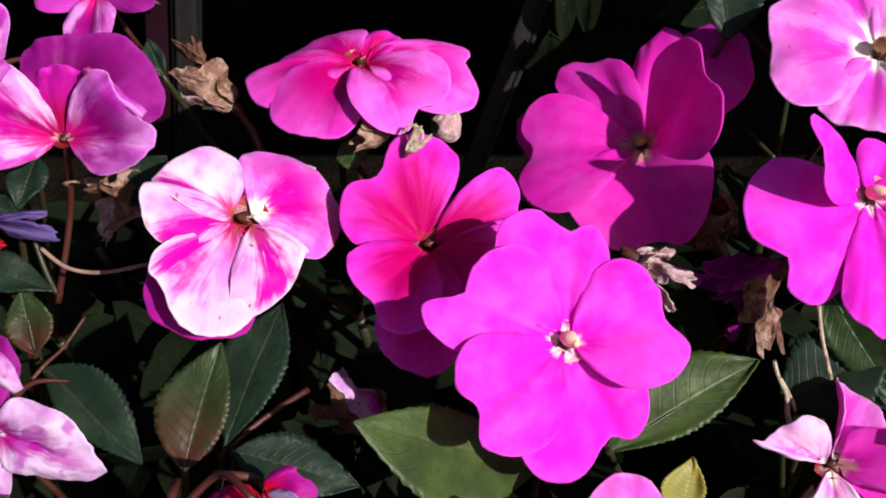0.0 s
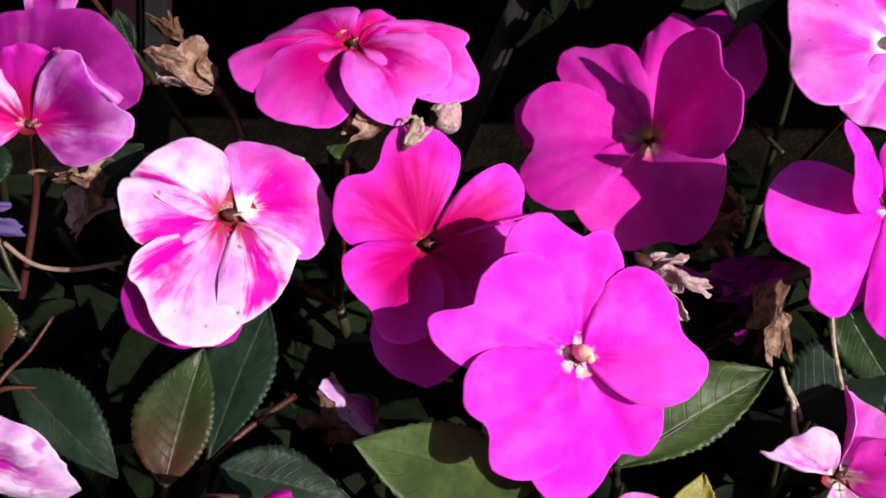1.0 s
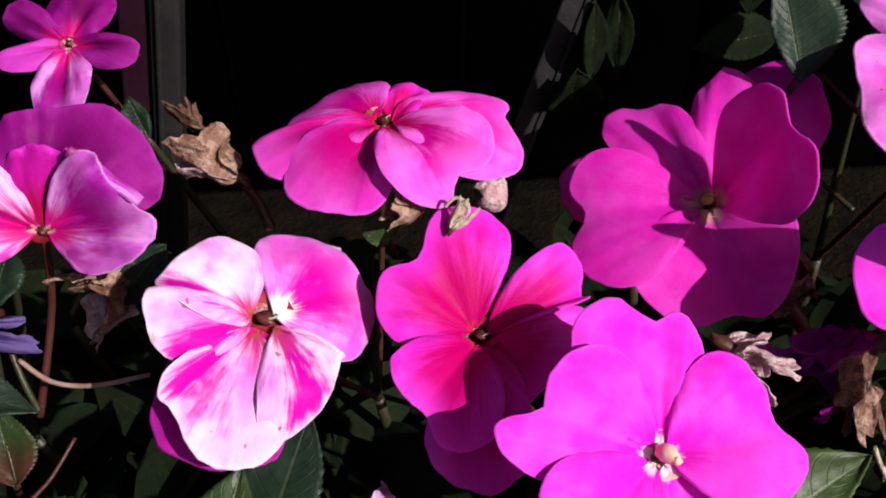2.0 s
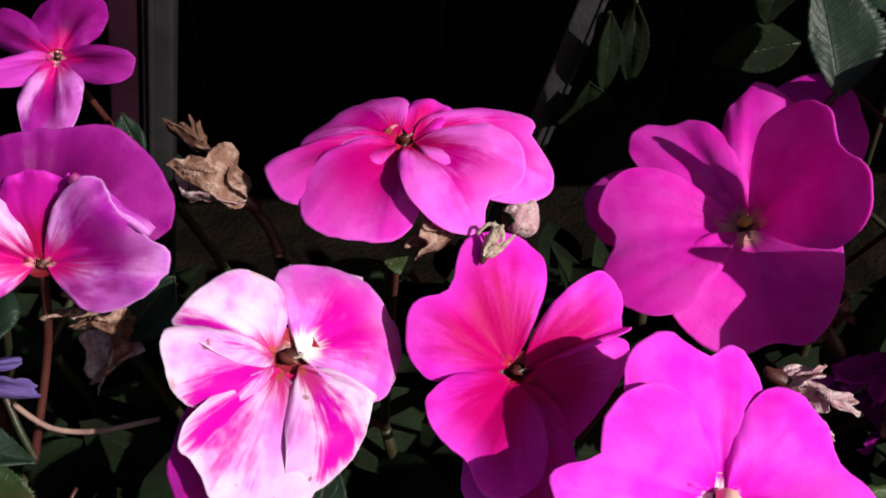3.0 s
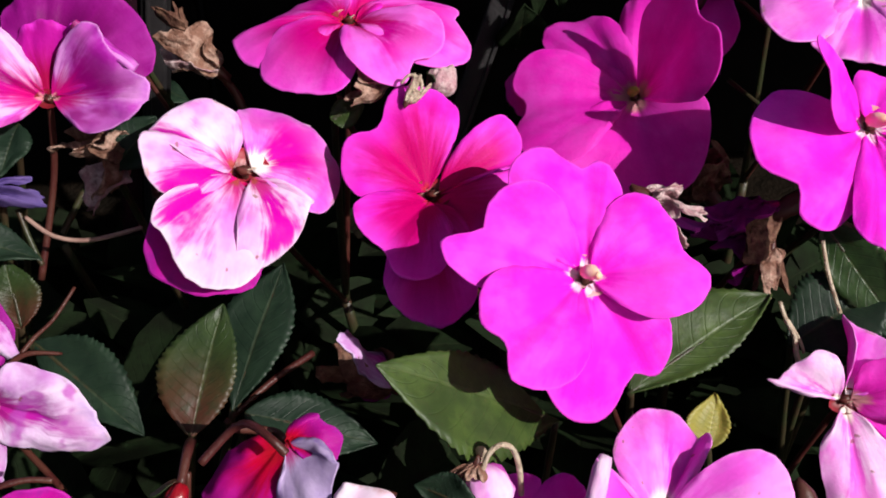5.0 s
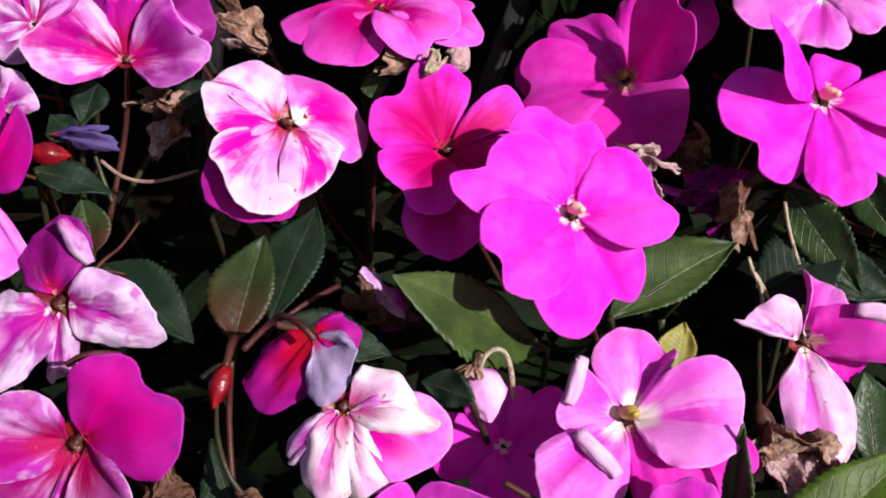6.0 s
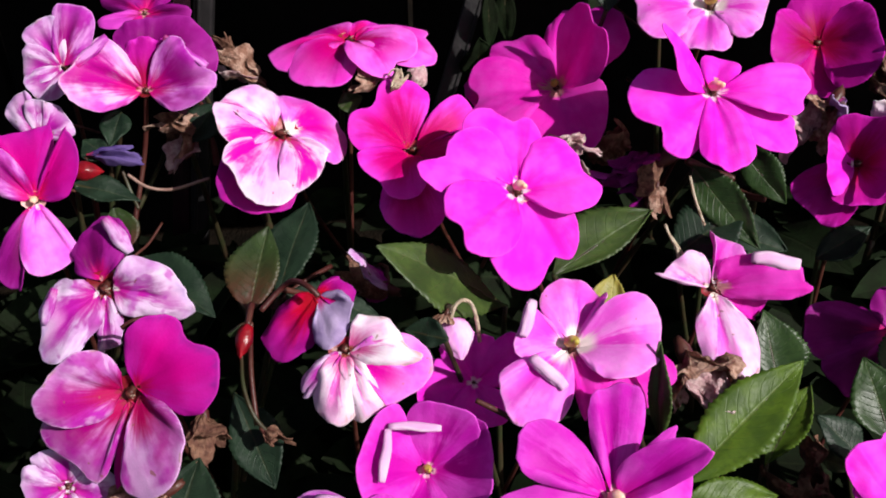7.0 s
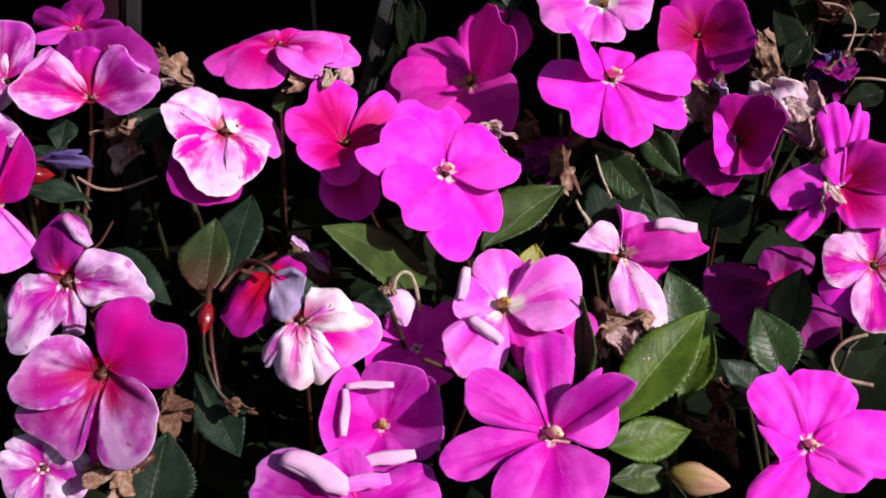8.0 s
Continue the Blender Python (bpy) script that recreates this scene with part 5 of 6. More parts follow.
leaf("blue-green impatiens leaf standing under the striped flower", (-0.0808, -0.0058, 0.2674), (-0.0687, 0.0269, 0.2831), (-0.18, -0.37, 0.91), 10.2, 8.1, LEAF_DARK, root=(-0.1087, -0.0117, 0.1640), wide=0.57, fold=0.12, bend=0.06)
leaf("reddish green impatiens leaf standing upright", (-0.0893, -0.0133, 0.2684), (-0.0825, 0.0146, 0.2821), (-0.08, -0.42, 0.90), 10.8, 7.2, LEAF_RED, root=(-0.1087, -0.0117, 0.1640), wide=0.49, fold=0.25, bend=0.05)
leaf("blue-green impatiens leaf with curved veins", (-0.1288, 0.0142, 0.2732), (-0.1017, -0.0077, 0.2627), (-0.03, -0.46, 0.89), 9.6, 5.4, LEAF_DARK, root=(-0.1580, 0.0404, 0.1921), wide=0.49, fold=0.2, bend=0.1)
leaf("blue-green impatiens leaf low beside the crimson bud", (-0.0772, -0.0100, 0.2717), (-0.0478, -0.0148, 0.2641), (0.20, -0.26, 0.94), 7.5, 7.5, LEAF_DARK, root=(-0.1087, -0.0117, 0.1640), wide=0.46, fold=0.15, bend=0.08)
leaf("large green impatiens leaf, sunlight put into its bright colour, toothed edge", (0.0445, -0.0667, 0.2288), (0.0888, -0.0411, 0.2528), (-0.22, -0.44, 0.87), 10.9, 10.7, LEAF_SUN_PAINTED, root=(0.0319, -0.0511, 0.1272), wide=0.52, fold=0.22, bend=0.06)
leaf("green impatiens leaf behind the large bright one", (0.0778, -0.0534, 0.2181), (0.0954, -0.0388, 0.2389), (-0.48, -0.48, 0.74), 6.5, 6.8, LEAF_SUN_PAINTED, root=(0.0853, -0.0495, 0.1472), wide=0.58, fold=0.2, bend=0.06)
leaf("green impatiens leaf, toothed, turned down", (0.0420, -0.0706, 0.2226), (0.0759, -0.0678, 0.2201), (0.11, -0.58, 0.81), 7.6, 8.5, LEAF_SUN_PAINTED, root=(0.0319, -0.0511, 0.1272), wide=0.50, fold=0.2, bend=0.12)
leaf("upright green impatiens leaf with deep veins", (0.0904, -0.0279, 0.2281), (0.0885, -0.0085, 0.2476), (0.04, -0.71, 0.71), 6.6, 11.6, LEAF_GLOSS, root=(0.0853, -0.0495, 0.1472), wide=0.46, fold=0.3, bend=0.05)
leaf("blue-green impatiens leaf, glossy, leaning up", (0.1252, -0.0459, 0.2177), (0.1222, -0.0232, 0.2345), (-0.13, -0.60, 0.79), 10.5, 11.1, LEAF_GLOSS, root=(0.1356, -0.0558, 0.1320), wide=0.44, fold=0.25, bend=0.06)
leaf("dark green impatiens leaf behind the glossy one", (0.1352, -0.0287, 0.2205), (0.1487, -0.0100, 0.2405), (-0.13, -0.68, 0.72), 11.6, 6.9, LEAF_GLOSS, root=(0.1234, -0.0054, 0.1460), wide=0.49, fold=0.25, bend=0.06)
leaf("pale green impatiens leaf tip catching the sun", (0.1141, -0.0523, 0.2139), (0.0997, -0.0404, 0.2258), (0.16, -0.60, 0.78), 6.5, 7.2, LEAF_DARK, root=(0.1356, -0.0558, 0.1320), wide=0.54, fold=0.2, bend=0.08)
leaf("small green impatiens leaf in half shade", (0.1108, -0.0512, 0.2090), (0.1005, -0.0469, 0.2117), (0.09, -0.36, 0.93), 3.7, 4.6, LEAF, root=(0.1356, -0.0558, 0.1320), wide=0.54, fold=0.2, bend=0.08)
leaf("long dark green impatiens leaf with light veins", (0.0723, 0.0366, 0.2810), (0.0921, 0.0110, 0.2603), (-0.44, -0.74, 0.50), 8.2, 7.1, LEAF_GLOSS, root=(0.0560, 0.0749, 0.1926), wide=0.47, fold=0.2, bend=0.1)
leaf("green impatiens leaf under a magenta flower", (0.0883, 0.0362, 0.2890), (0.1036, 0.0208, 0.2725), (-0.46, -0.82, 0.34), 7.9, 6.3, LEAF_GLOSS, root=(0.0872, 0.0349, 0.1720), wide=0.50, fold=0.2, bend=0.1)
leaf("dark green impatiens leaf below its neighbour", (0.0763, 0.0258, 0.2601), (0.1044, 0.0138, 0.2559), (-0.06, -0.44, 0.89), 9.9, 6.6, LEAF_DARK, root=(0.0872, 0.0349, 0.1720), wide=0.54, fold=0.2, bend=0.1)
leaf("serrated blue-green impatiens leaf rising behind a flower", (0.0495, 0.0890, 0.3211), (0.0452, 0.1097, 0.3427), (-0.10, -0.60, 0.75), 4.8, 11.5, LEAF_DARK, root=(0.0313, 0.1259, 0.2135), wide=0.47, fold=0.3, bend=0.05)
leaf("green impatiens leaf in the shade behind", (0.0782, 0.1136, 0.3219), (0.0708, 0.1325, 0.3264), (0.09, -0.20, 0.98), 6.5, 9.4, LEAF_DARK, root=(0.0887, 0.1196, 0.2280), wide=0.56, fold=0.3, bend=0.05)
leaf("small dark green impatiens leaf beside the dark boarding", (-0.1147, 0.1138, 0.2908), (-0.1197, 0.1226, 0.2996), (-0.00, -0.71, 0.71), 5.6, 3.0, LEAF_DARK, root=(-0.0980, 0.1274, 0.2278), wide=0.52, fold=0.3)
leaf("dark green impatiens leaf behind the withered flower", (-0.1363, 0.1877, 0.2378), (-0.1149, 0.1743, 0.2341), (0.08, -0.16, 0.98), 4.6, 9.2, LEAF_DARK, root=(-0.1577, 0.1204, 0.2135), wide=0.58, fold=0.2)
leaf("blue-green impatiens leaf low down, veins marked", (-0.1141, -0.0716, 0.2300), (-0.1054, -0.0529, 0.2450), (-0.15, -0.58, 0.80), 10.0, 13.8, LEAF_DARK, root=(-0.0942, -0.0607, 0.1471), wide=0.42, fold=0.2, bend=0.06)
leaf("dark green impatiens leaf hanging in the shade", (-0.0959, -0.0291, 0.2482), (-0.0839, -0.0560, 0.2319), (-0.15, -0.56, 0.82), 9.3, 7.6, LEAF_DARK, root=(-0.1087, -0.0117, 0.1640), wide=0.58, fold=0.2, bend=0.06)
leaf("small green impatiens leaf behind a bud", (-0.0275, -0.0396, 0.2731), (-0.0398, -0.0316, 0.2715), (-0.45, -0.56, 0.69), 3.8, 5.3, LEAF_DARK, root=(-0.0040, -0.0118, 0.1641), wide=0.49, fold=0.2, bend=0.06)
leaf("yellowing impatiens leaf, curled", (0.0284, -0.0205, 0.2626), (0.0315, -0.0117, 0.2714), (-0.00, -0.71, 0.71), 6.8, 3.9, LEAF_YELLOW, root=(0.0577, -0.0050, 0.1638), wide=0.47, fold=0.4, bend=0.1)
leaf("narrow dark green impatiens leaf seen edge on", (0.0330, -0.0697, 0.2507), (0.0341, -0.0539, 0.2784), (-0.75, -0.56, 0.35), 3.0, 5.7, LEAF, root=(0.0319, -0.0511, 0.1272), wide=0.55, fold=0.5, bend=0.1)
leaf("dull green impatiens leaf at the border", (-0.1323, 0.0186, 0.2734), (-0.1358, 0.0302, 0.2850), (-0.00, -0.71, 0.71), 5.7, 6.8, LEAF_RED, root=(-0.1580, 0.0404, 0.1921), wide=0.48, fold=0.2)
leaf("dark green impatiens leaf by the mauve flower's stem", (-0.1327, 0.0559, 0.3072), (-0.1358, 0.0430, 0.3011), (0.05, -0.44, 0.90), 5.0, 5.5, LEAF_DARK, root=(-0.1621, 0.0808, 0.2033), wide=0.45, fold=0.2)
leaf("pale green impatiens leaf by the violet petal", (-0.1348, 0.0400, 0.2977), (-0.1455, 0.0476, 0.3016), (0.02, -0.43, 0.90), 6.2, 3.8, LEAF_DARK, root=(-0.1580, 0.0404, 0.1921), wide=0.57, fold=0.2)
leaf("dark green impatiens leaf under the violet petal", (-0.1477, 0.0313, 0.2940), (-0.1255, 0.0259, 0.2888), (0.14, -0.31, 0.94), 5.4, 5.1, LEAF_DARK, root=(-0.1580, 0.0404, 0.1921), wide=0.46, fold=0.2)
leaf("dark green impatiens leaf between two flowers", (-0.1106, 0.0470, 0.2981), (-0.0987, 0.0540, 0.3093), (-0.08, -0.80, 0.59), 6.2, 6.5, LEAF_DARK, root=(-0.1068, 0.0859, 0.1925), wide=0.58, fold=0.2)
leaf("small green impatiens leaf under the flat flower", (-0.0562, 0.0635, 0.3003), (-0.0475, 0.0653, 0.3031), (-0.04, -0.78, 0.63), 3.5, 4.0, LEAF, root=(-0.0563, 0.0825, 0.2133), wide=0.44, fold=0.2)
leaf("green impatiens leaf half hidden at the foot of the flowers", (0.0398, -0.0821, 0.2181), (0.0639, -0.0829, 0.2160), (0.06, -0.50, 0.86), 4.9, 5.8, LEAF, root=(0.0319, -0.0511, 0.1272), wide=0.52, fold=0.2, bend=0.08)
leaf("green impatiens leaf near the ground, shade put into its colour", (0.1569, -0.0395, 0.2194), (0.1761, -0.0319, 0.2275), (-0.19, -0.45, 0.87), 5.1, 7.2, LEAF_SHADE_PAINTED, root=(0.1356, -0.0558, 0.1320), wide=0.56, fold=0.2, bend=0.08)
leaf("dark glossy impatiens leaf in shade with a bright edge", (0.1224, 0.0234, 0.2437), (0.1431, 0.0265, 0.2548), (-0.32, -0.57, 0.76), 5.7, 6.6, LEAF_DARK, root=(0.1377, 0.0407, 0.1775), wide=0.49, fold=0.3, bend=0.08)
leaf("green impatiens leaf behind withered flowers, shade put into its colour", (0.1698, 0.0621, 0.2957), (0.1855, 0.0721, 0.3061), (-0.26, -0.46, 0.85), 6.2, 5.5, LEAF_SHADE_PAINTED, root=(0.1853, 0.0860, 0.2029), wide=0.42, fold=0.3, bend=0.08)
leaf("green impatiens leaf at the far border, shade put into its colour", (0.1768, 0.0714, 0.2936), (0.1752, 0.0917, 0.3127), (-0.16, -0.68, 0.71), 4.8, 8.9, LEAF_SHADE_PAINTED, root=(0.1853, 0.0860, 0.2029), wide=0.44, fold=0.3, bend=0.08)
leaf("broad green impatiens leaf, deep shade put into its colour", (0.0080, 0.1560, 0.2640), (0.0085, 0.1480, 0.2860), (0.1, -0.75, 0.65), 9.5, 9.0, LEAF_SHADE_PAINTED, wide=0.5)
leaf("narrow green impatiens leaf hanging, shade put into its colour", (0.0115, 0.1500, 0.3080), (0.0135, 0.1520, 0.2780), (0.3, -0.80, 0.50), 4.2, 4.0, LEAF_SHADE_PAINTED, wide=0.5)
leaf("narrow green impatiens leaf hanging, shade put into its colour", (0.0190, 0.1520, 0.3100), (0.0225, 0.1540, 0.2790), (-0.2, -0.80, 0.50), 4.6, 4.4, LEAF_SHADE_PAINTED, wide=0.5)
leaf("green impatiens leaf hanging, deep shade put into its colour", (0.0570, 0.1500, 0.3240), (0.0590, 0.1520, 0.3010), (0.1, -0.85, 0.45), 7.5, 7.0, LEAF_SHADE_PAINTED, wide=0.45)
leaf("green impatiens leaf lying, deep shade put into its colour", (0.0700, 0.1500, 0.2960), (0.0430, 0.1480, 0.2920), (0.1, -0.70, 0.70), 6.5, 7.5, LEAF_SHADE_PAINTED, wide=0.5)
leaf("long green impatiens leaf behind the dry stalks, shade put into its colour", (0.1850, 0.0950, 0.3350), (0.1880, 0.0800, 0.3020), (-0.3, -0.70, 0.60), 6.5, 7.5, LEAF_SHADE_PAINTED, wide=0.5, root=(0.1853, 0.0860, 0.2029))
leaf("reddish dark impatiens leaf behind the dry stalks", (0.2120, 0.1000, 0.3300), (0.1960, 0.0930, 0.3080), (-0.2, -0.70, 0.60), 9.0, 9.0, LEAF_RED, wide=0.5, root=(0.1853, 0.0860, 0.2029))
leaf("reddish impatiens leaf at the far border, shade put into its colour", (0.2300, 0.0900, 0.3050), (0.2080, 0.0860, 0.3040), (-0.2, -0.60, 0.75), 7.0, 7.0, LEAF_SHADE_PAINTED, wide=0.5, root=(0.1853, 0.0860, 0.2029))
leaf("green impatiens leaf low at the far border, shade put into its colour", (0.2200, 0.0600, 0.2800), (0.1980, 0.0560, 0.2780), (-0.2, -0.60, 0.75), 6.0, 6.0, LEAF_SHADE_PAINTED, wide=0.5, root=(0.1853, 0.0860, 0.2029))
stem("thin red stalk behind the dry stalks", [(0.1960, 0.0950, 0.3350), (0.1945, 0.0900, 0.3160), (0.1940, 0.0860, 0.2950)], 1.0, 1.1, STEM_RED)
stem("thin pale dry stalk standing between leaves", [(0.0674, 0.0253, 0.2844), (0.0683, 0.0192, 0.2783), (0.0698, 0.0107, 0.2726)], 0.50, 0.50, STRAW)
stem("thin pale stalk curving towards the striped flower", [(-0.1305, 0.0369, 0.2931), (-0.1238, 0.0334, 0.2896), (-0.1149, 0.0325, 0.2887), (-0.1019, 0.0312, 0.2931)], 0.55, 0.55, STEM_PALE)
stem("thin green stalk beside the violet petal", [(-0.1326, 0.0391, 0.2939), (-0.1301, 0.0342, 0.2876), (-0.1280, 0.0314, 0.2820)], 0.70, 0.70, STEM_GREEN)
stem("reddish brown stem slanting up between leaves", [(-0.0830, -0.0065, 0.2639), (-0.0730, 0.0037, 0.2656), (-0.0628, 0.0138, 0.2644)], 0.70, 0.90, STEM_RED)
stem("arched red flower stalk", [(-0.0832, -0.0319, 0.2838), (-0.0767, -0.0275, 0.2884), (-0.0725, -0.0296, 0.2925), (-0.0681, -0.0342, 0.2935), (-0.0653, -0.0362, 0.2912)], 0.90, 0.90, STEM_RED)
stem("thin red stalk under the bud", [(-0.0870, -0.0292, 0.2773), (-0.0885, -0.0352, 0.2634), (-0.0878, -0.0460, 0.2501)], 0.70, 0.90, STEM_RED)
stem("brown spent stalk with a leafy tip", [(-0.1223, -0.0396, 0.2876), (-0.1188, -0.0384, 0.2892), (-0.1145, -0.0374, 0.2892), (-0.1102, -0.0372, 0.2882)], 0.80, 0.60, STEM_RED)
stem("pale brown twig among the leaves", [(-0.1322, 0.0038, 0.2742), (-0.1276, 0.0117, 0.2764), (-0.1239, 0.0177, 0.2768), (-0.1199, 0.0259, 0.2793)], 0.60, 0.40, STEM_RED)
stem("pale hooked stalk of a fallen bloom", [(-0.0253, -0.0303, 0.2738), (-0.0242, -0.0290, 0.2771), (-0.0216, -0.0279, 0.2787), (-0.0188, -0.0280, 0.2771), (-0.0171, -0.0290, 0.2712), (-0.0162, -0.0296, 0.2625)], 0.60, 0.70, STRAW)
stem("shrivelled dry brown tendril", [(0.0594, 0.0217, 0.2666), (0.0606, 0.0185, 0.2634), (0.0627, 0.0152, 0.2601), (0.0630, 0.0115, 0.2564), (0.0642, 0.0083, 0.2532)], 0.50, 0.80, STRAW)
stem("dry side tendril of a stalk", [(0.0609, 0.0185, 0.2634), (0.0639, 0.0146, 0.2595), (0.0654, 0.0126, 0.2561)], 0.50, 0.40, STRAW)
stem("pale hooked dry stalk at the far border", [(0.1914, 0.0838, 0.3157), (0.2024, 0.0803, 0.3143), (0.2070, 0.0742, 0.3074), (0.2023, 0.0686, 0.2979), (0.1980, 0.0669, 0.2941)], 0.55, 0.60, STEM_PALE)
stem("second pale dry stalk at the far border", [(0.1848, 0.0779, 0.3052), (0.1871, 0.0728, 0.2989), (0.1944, 0.0683, 0.2949), (0.1993, 0.0669, 0.2945)], 0.50, 0.60, STEM_PALE)
stem("third pale dry stalk at the far border", [(0.2049, 0.0683, 0.2983), (0.2136, 0.0660, 0.2979), (0.2178, 0.0617, 0.2934)], 0.60, 0.50, STEM_PALE)
stem("pale looped stalk near the ground", [(0.1655, -0.0377, 0.2247), (0.1562, -0.0374, 0.2222), (0.1503, -0.0400, 0.2166), (0.1533, -0.0451, 0.2105), (0.1651, -0.0497, 0.2079)], 0.80, 0.90, STEM_PALE)
stem("brown twig under a magenta flower", [(0.0708, 0.0401, 0.2819), (0.0794, 0.0360, 0.2788), (0.0876, 0.0327, 0.2770)], 1.60, 1.50, STEM_RED)
stem("short cut brown twig", [(0.0919, 0.0358, 0.2687), (0.0943, 0.0300, 0.2701), (0.0981, 0.0262, 0.2712)], 1.50, 1.30, STEM_RED)
stem("thin reddish flower stalk in the shade", [(0.0593, 0.1200, 0.3112), (0.0638, 0.1048, 0.3101), (0.0703, 0.0943, 0.3066)], 0.80, 0.80, STEM_RED)
stem("thin green stalk in the shade", [(0.0597, 0.0874, 0.2927), (0.0630, 0.0800, 0.2923), (0.0661, 0.0748, 0.2914)], 0.70, 0.70, STEM_GREEN)
stem("reddish stalk hanging with a dark seed head", [(-0.0901, -0.0382, 0.2723), (-0.0906, -0.0412, 0.2627), (-0.0882, -0.0457, 0.2537), (-0.0826, -0.0508, 0.2483)], 0.55, 0.80, STEM_GREEN)
stem("thin reddish stalk by the curled flower", [(-0.0214, -0.0589, 0.2657), (-0.0151, -0.0619, 0.2634), (-0.0100, -0.0647, 0.2612)], 0.80, 0.90, STEM_RED)
stem("thin reddish stalk under the rose flower", [(-0.0539, 0.0683, 0.3047), (-0.0518, 0.0665, 0.2973), (-0.0489, 0.0675, 0.2897)], 0.80, 0.90, STEM_RED)
wilted("withered brown impatiens flower on a red stalk", (-0.0863, 0.0812, 0.3049), (-0.75, 0.30, 0.60), 14.0, DRIED, 3, stalk=(-0.0797, 0.0772, 0.2910), squeeze=0.75, mats={1: DRIED_PINK, 3: DRIED_PINK})
wilted("small withered brown petals", (-0.0949, 0.0913, 0.3122), (-0.62, 0.56, 0.56), 8.0, DRIED_DARK, 4)
wilted("withered brown petals under the flat flower", (-0.0400, 0.0654, 0.3104), (-0.86, -0.49, 0.11), 9.0, DRIED, 5, squeeze=0.5, closed=55)
bud("withered round tan bloom under the flat flower", (-0.0290, 0.0645, 0.3066), (0.61, 0.37, 0.70), 8.8, 8.6, DRIED_PINK, seed=6.0)
wilted("withered grey petal tip", (-0.0366, 0.0513, 0.3132), (0.58, 0.58, 0.58), 6.0, STRAW, 61, squeeze=0.4)
stem("curled grey thread of a spent petal", [(-0.0380, 0.0545, 0.3164), (-0.0357, 0.0551, 0.3184), (-0.0331, 0.0541, 0.3174), (-0.0334, 0.0525, 0.3144), (-0.0357, 0.0511, 0.3130)], 0.35, 0.50, STRAW)
wilted("withered brown impatiens flower, crumpled", (-0.1054, 0.0560, 0.3009), (-0.77, -0.61, -0.16), 21.0, DRIED, 7, stalk=(-0.1025, 0.0540, 0.2847), mats={1: DRIED_DARK, 3: DRIED_DARK, 4: DRIED_PINK}, squeeze=0.8)
flower("single shrivelled indigo petal curled on a thin stalk", (-0.1435, 0.0380, 0.3015), (-0.10, -0.60, 0.80), [
    (6, 16, -2, 1.3, -1.5, 1.6, 1.5, 0.55, 0.6, 1.02, 1.05, 0.8, 0.5),
    (-9, 18.5, -3, 1.4, -1, 2.4, -3.5, 0.8, 0.8, 1.05, 1.1, 0.75, 0.8),
], INDIGO, root=(-0.1580, 0.0404, 0.1921), eye=None, spur=False, puff=2.0, ruffle=2.0, crumple=0.6)
wilted("dry pink shrivelled petals beside the magenta flower", (0.0183, 0.0238, 0.3027), (0.80, -0.42, -0.42), 14.0, DRIED_PINK, 9, count=6, squeeze=0.7)
wilted("wilted dark magenta flower in the shade", (0.0639, 0.0394, 0.2843), (-0.86, -0.11, -0.50), 24.0, MAUVE_AND_SHADE, 10, mats={1: DRIED_DARK, 4: DUSK})
wilted("dry brown hanging petals", (0.0579, 0.0320, 0.2769), (-0.12, -0.70, -0.70), 11.0, DRIED_DARK, 11, count=4, mats={1: DRIED})
wilted("dry brown impatiens flower hanging", (0.0546, -0.0278, 0.2465), (0.35, -0.75, -0.56), 25.0, DRIED, 12, count=7, mats={1: DRIED_PINK, 4: DRIED_PINK}, squeeze=0.8)
wilted("withered flower, brown with violet edges", (0.1308, 0.0528, 0.2964), (-0.68, -0.53, -0.52), 21.0, DRIED, 13, mats={1: VIOLET, 3: DRIED_PINK})
wilted("withered flower, pale pink and brown", (0.1608, 0.0172, 0.2826), (-0.46, 0.58, 0.67), 24.0, DRIED_PINK, 14, mats={1: LILAC, 3: LILAC, 4: WHITE_PINK}, count=7, squeeze=0.85)
wilted("withered brown flower at the far border", (0.1649, 0.0573, 0.2875), (-0.42, 0.59, 0.69), 20.0, DRIED, 15, mats={1: DRIED_DARK, 2: DRIED_DARK})
wilted("wilted violet bloom hanging from a pale stalk", (0.1993, 0.0666, 0.2941), (-0.65, -0.43, -0.62), 21.0, MAUVE_AND_SHADE, 16, count=6, mats={0: DRIED_DARK, 1: INDIGO, 3: DRIED_DARK, 4: INDIGO}, closed=40, squeeze=0.9)
wilted("crumpled brown withered leaves behind the dry stalks", (0.2010, 0.0900, 0.3080), (-0.30, -0.60, 0.74), 22.0, DRIED_DARK, 41, mats={2: DRIED})
wilted("small crumpled brown withered bloom at the far border", (0.2200, 0.0720, 0.2950), (0.20, -0.70, 0.68), 18.0, DRIED_DARK, 42, mats={1: DRIED, 3: DRIED_PINK})
stem("pale brown dry twig at the far border", [(0.2060, 0.0800, 0.3000), (0.2170, 0.0760, 0.3010), (0.2290, 0.0750, 0.2990)], 0.60, 0.50, STEM_PALE)
stem("thin brown dry twig behind the hanging bloom", [(0.2030, 0.0700, 0.2830), (0.2150, 0.0640, 0.2850), (0.2280, 0.0610, 0.2830)], 0.70, 0.60, STEM_PALE)
wilted("withered brown flower near the ground", (-0.1148, -0.0596, 0.2396), (-0.88, -0.35, -0.33), 17.0, DRIED, 17)
wilted("withered brown leafy remains", (-0.1035, -0.0437, 0.2550), (0.18, -0.78, -0.59), 13.0, DRIED_DARK, 18)
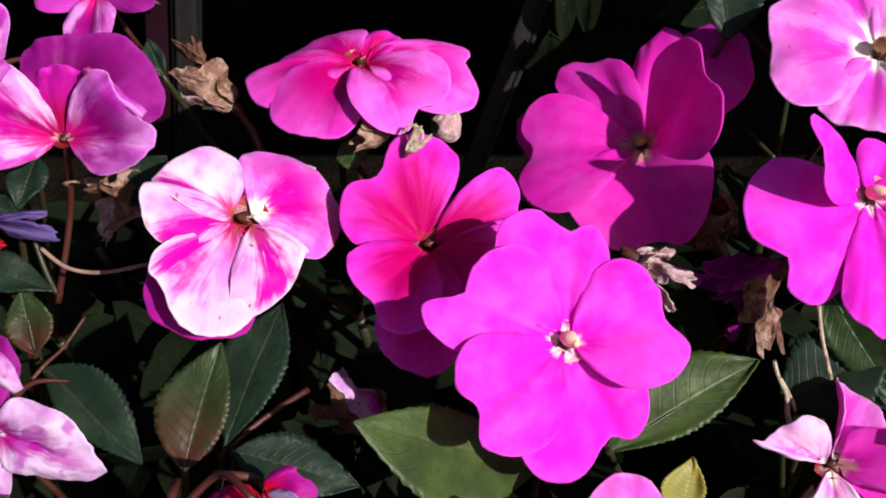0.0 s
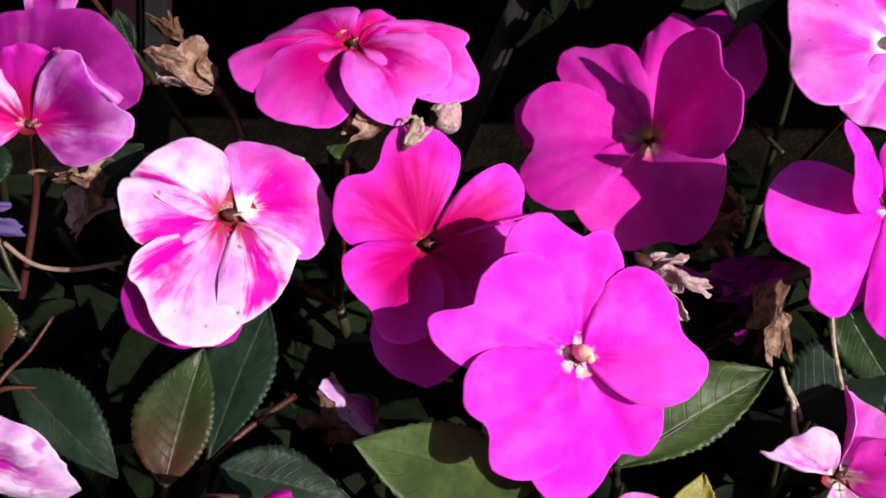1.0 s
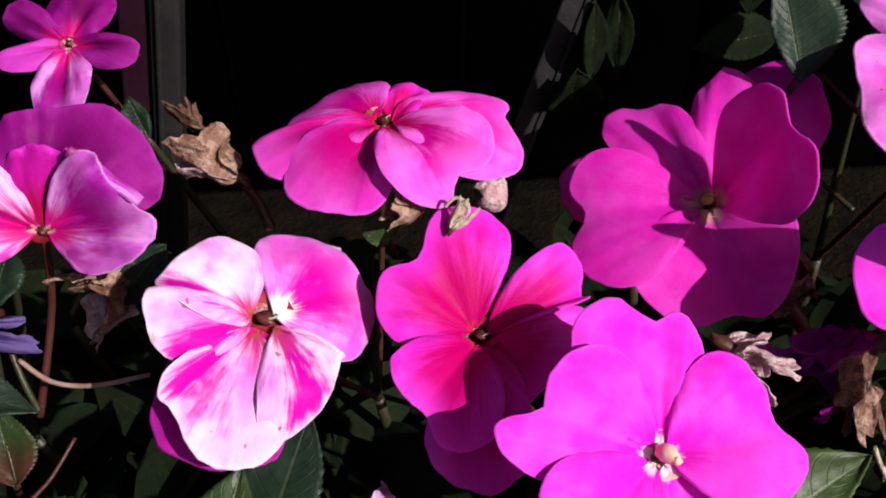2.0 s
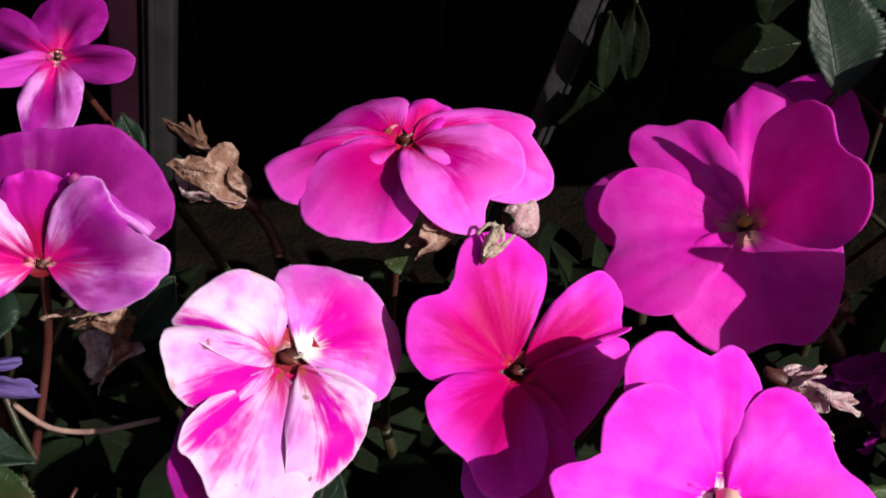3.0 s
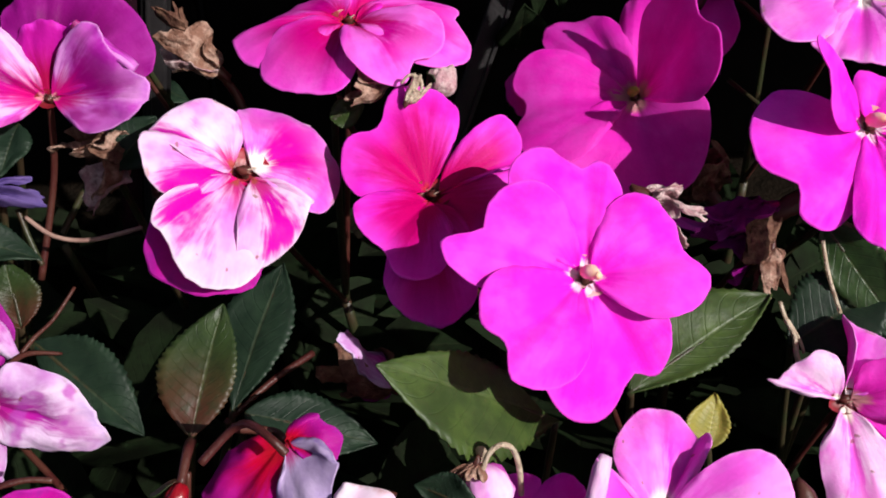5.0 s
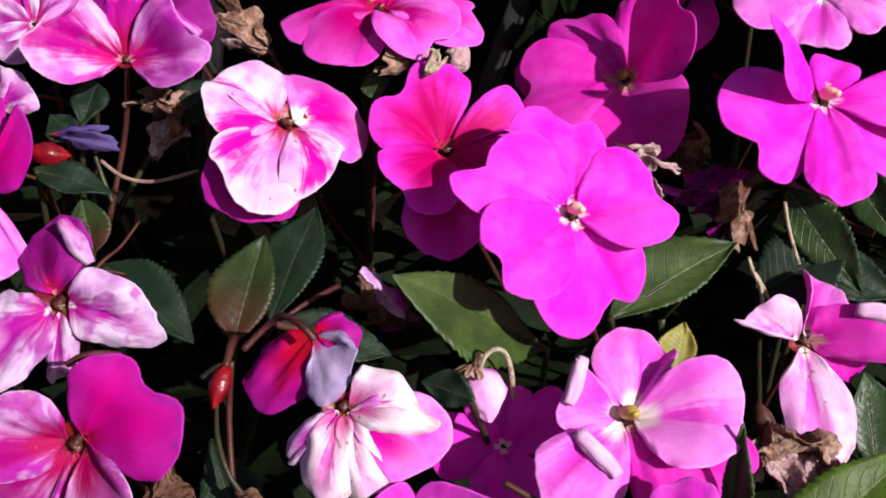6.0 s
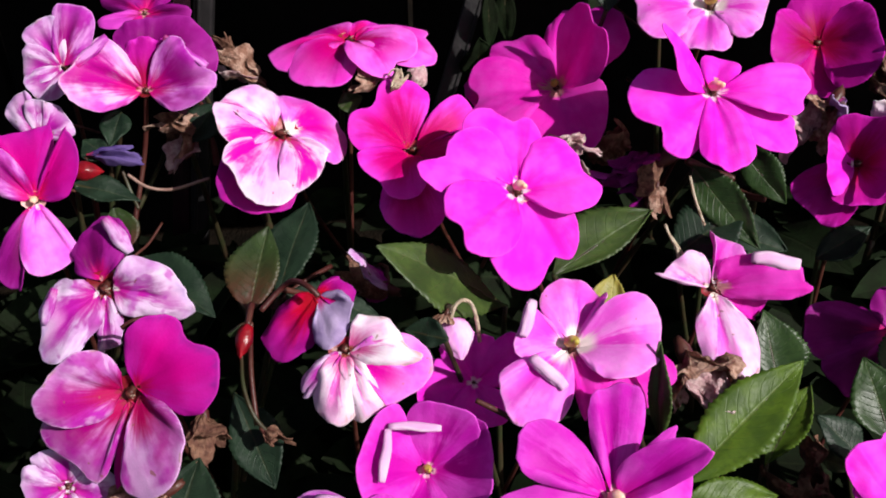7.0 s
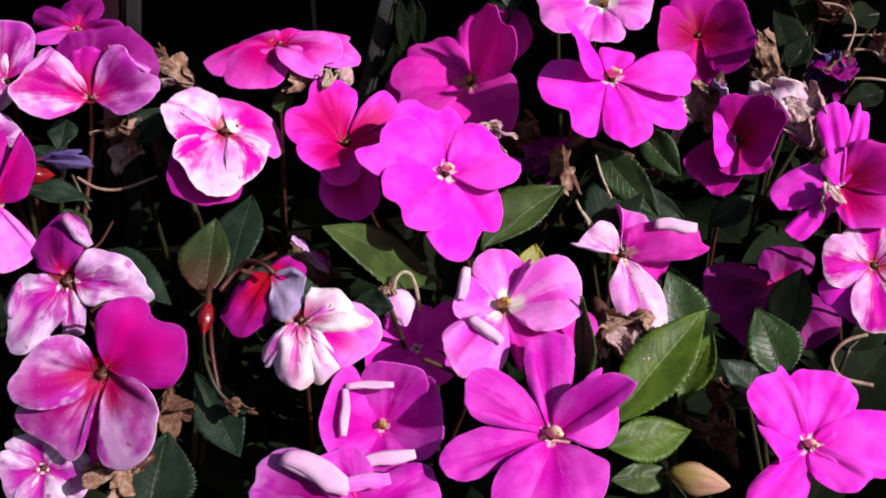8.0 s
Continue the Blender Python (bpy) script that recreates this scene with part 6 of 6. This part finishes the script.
wilted("dark wilted flower deep in the shade", (-0.0433, 0.0099, 0.2554), (-0.87, 0.18, 0.45), 17.0, DRIED_DARK, 19, mats={0: LILAC, 2: MAUVE_AND_SHADE})
wilted("dark dried seed head", (-0.0851, -0.0491, 0.2499), (0.76, -0.49, -0.43), 8.0, DRIED_DARK, 21)
wilted("dark brown dry leaves in the shade", (0.0509, 0.0588, 0.2712), (-0.55, 0.59, 0.59), 20.0, DRIED_DARK, 22)
wilted("dry dark remains low in the shade", (0.0965, -0.0641, 0.2005), (-0.32, 0.60, 0.73), 22.0, DRIED_DARK, 23)
bud("slim red flower bud", (-0.0872, -0.0342, 0.2813), (-0.25, -0.81, -0.53), 11.0, 5.2, BUD_RED, stalk=(-0.0868, -0.0231, 0.2791))
bud("small round red bud", (-0.1490, 0.0345, 0.2975), (0.97, 0.05, -0.12), 11.5, 7.4, BUD_RED, stalk=(-0.1600, 0.0389, 0.2965))
wilted("dry brown crumpled petals over a hanging pink bud", (-0.0269, -0.0296, 0.2746), (-0.44, -0.55, -0.71), 7.0, DRIED, 71, count=4, squeeze=0.8)
bud("pink bud with dry brown cap hanging from a pale stalk", (-0.0254, -0.0263, 0.2708), (0.16, -0.82, -0.55), 14.3, 12.5, PALEPINK, stalk=(-0.0248, -0.0275, 0.2740), stalk_mat=STRAW, seed=3.0)
bud("yellowish pink flower bud", (0.0596, -0.0852, 0.2201), (0.92, -0.34, -0.17), 21.7, 11.5, BLUSH, stalk=(0.0583, -0.0769, 0.2050), seed=5.0)


# ---- the dense foliage under the flowers, shade in its colour, sun-blocking leaves added ----
def canopy(y):
    return min(0.33, max(0.2, 0.268 + 0.5 * y))


def build_understory():
    rnd = random.Random(41)
    bm = bmesh.new()
    uvl = bm.loops.layers.uv.verify()
    for _ in range(2900):
        x, y = rnd.uniform(-0.34, 0.42), rnd.uniform(-0.22, 0.12)
        # the last 600 leaves are added behind the flowers to stop sun reaching the backdrop
        if _ >= 2300:
            x, y = rnd.uniform(-0.2, 0.3), rnd.uniform(0.07, 0.15)
        # unseen leaves to the front and right, added to keep low sun out
        elif _ >= 1500:
            x, y = rnd.choice(((rnd.uniform(0.24, 0.62), rnd.uniform(-0.42, 0.12)), (rnd.uniform(-0.2, 0.5), rnd.uniform(-0.45, -0.17))))
        elif _ % 30 == 0:
            x, y = rnd.uniform(0.02, 0.12), rnd.uniform(0.2, 0.3)
        z = rnd.uniform(0.04, min(canopy(y) + (0.05 if _ >= 1500 and x > 0.2 else 0), 0.29) - 0.065 - (0.02 if _ >= 2300 else max(0, y - 0.02) * 0.6))
        length, w = rnd.uniform(0.035, 0.065), rnd.uniform(0.009, 0.016)
        m = pose(x, y, z, rnd.uniform(-35, 40), rnd.uniform(-35, 35), rnd.uniform(0, 360))
        fold, sag = rnd.uniform(0.1, 0.5), rnd.uniform(0.1, 0.35)
        grid = []
        for i in range(8):
            v = i / 7
            p = math.sin(math.pi * v ** 0.8) ** 0.85 if 0 < i < 7 else 0.02
            grid.append([bm.verts.new(m @ Vector((u * w * p, v * length, abs(u) * w * p * fold - sag * length * v * v))) for u in (-1, -0.5, 0, 0.5, 1)])
        for i in range(7):
            for j in range(4):
                f = bm.faces.new((grid[i][j], grid[i][j + 1], grid[i + 1][j + 1], grid[i + 1][j]))
                for l, (a, b) in zip(f.loops, ((i, j), (i, j + 1), (i + 1, j + 1), (i + 1, j))):
                    l[uvl].uv = (b / 4, a / 7)
    ob = link_mesh("lower_foliage", bm, LEAF_SHADE_PAINTED)
    return tagged(ob, "dense impatiens leaves below the flowers, deep shade put into their colour, some added to block the sun", "foliage", kind="stuff")


build_understory()
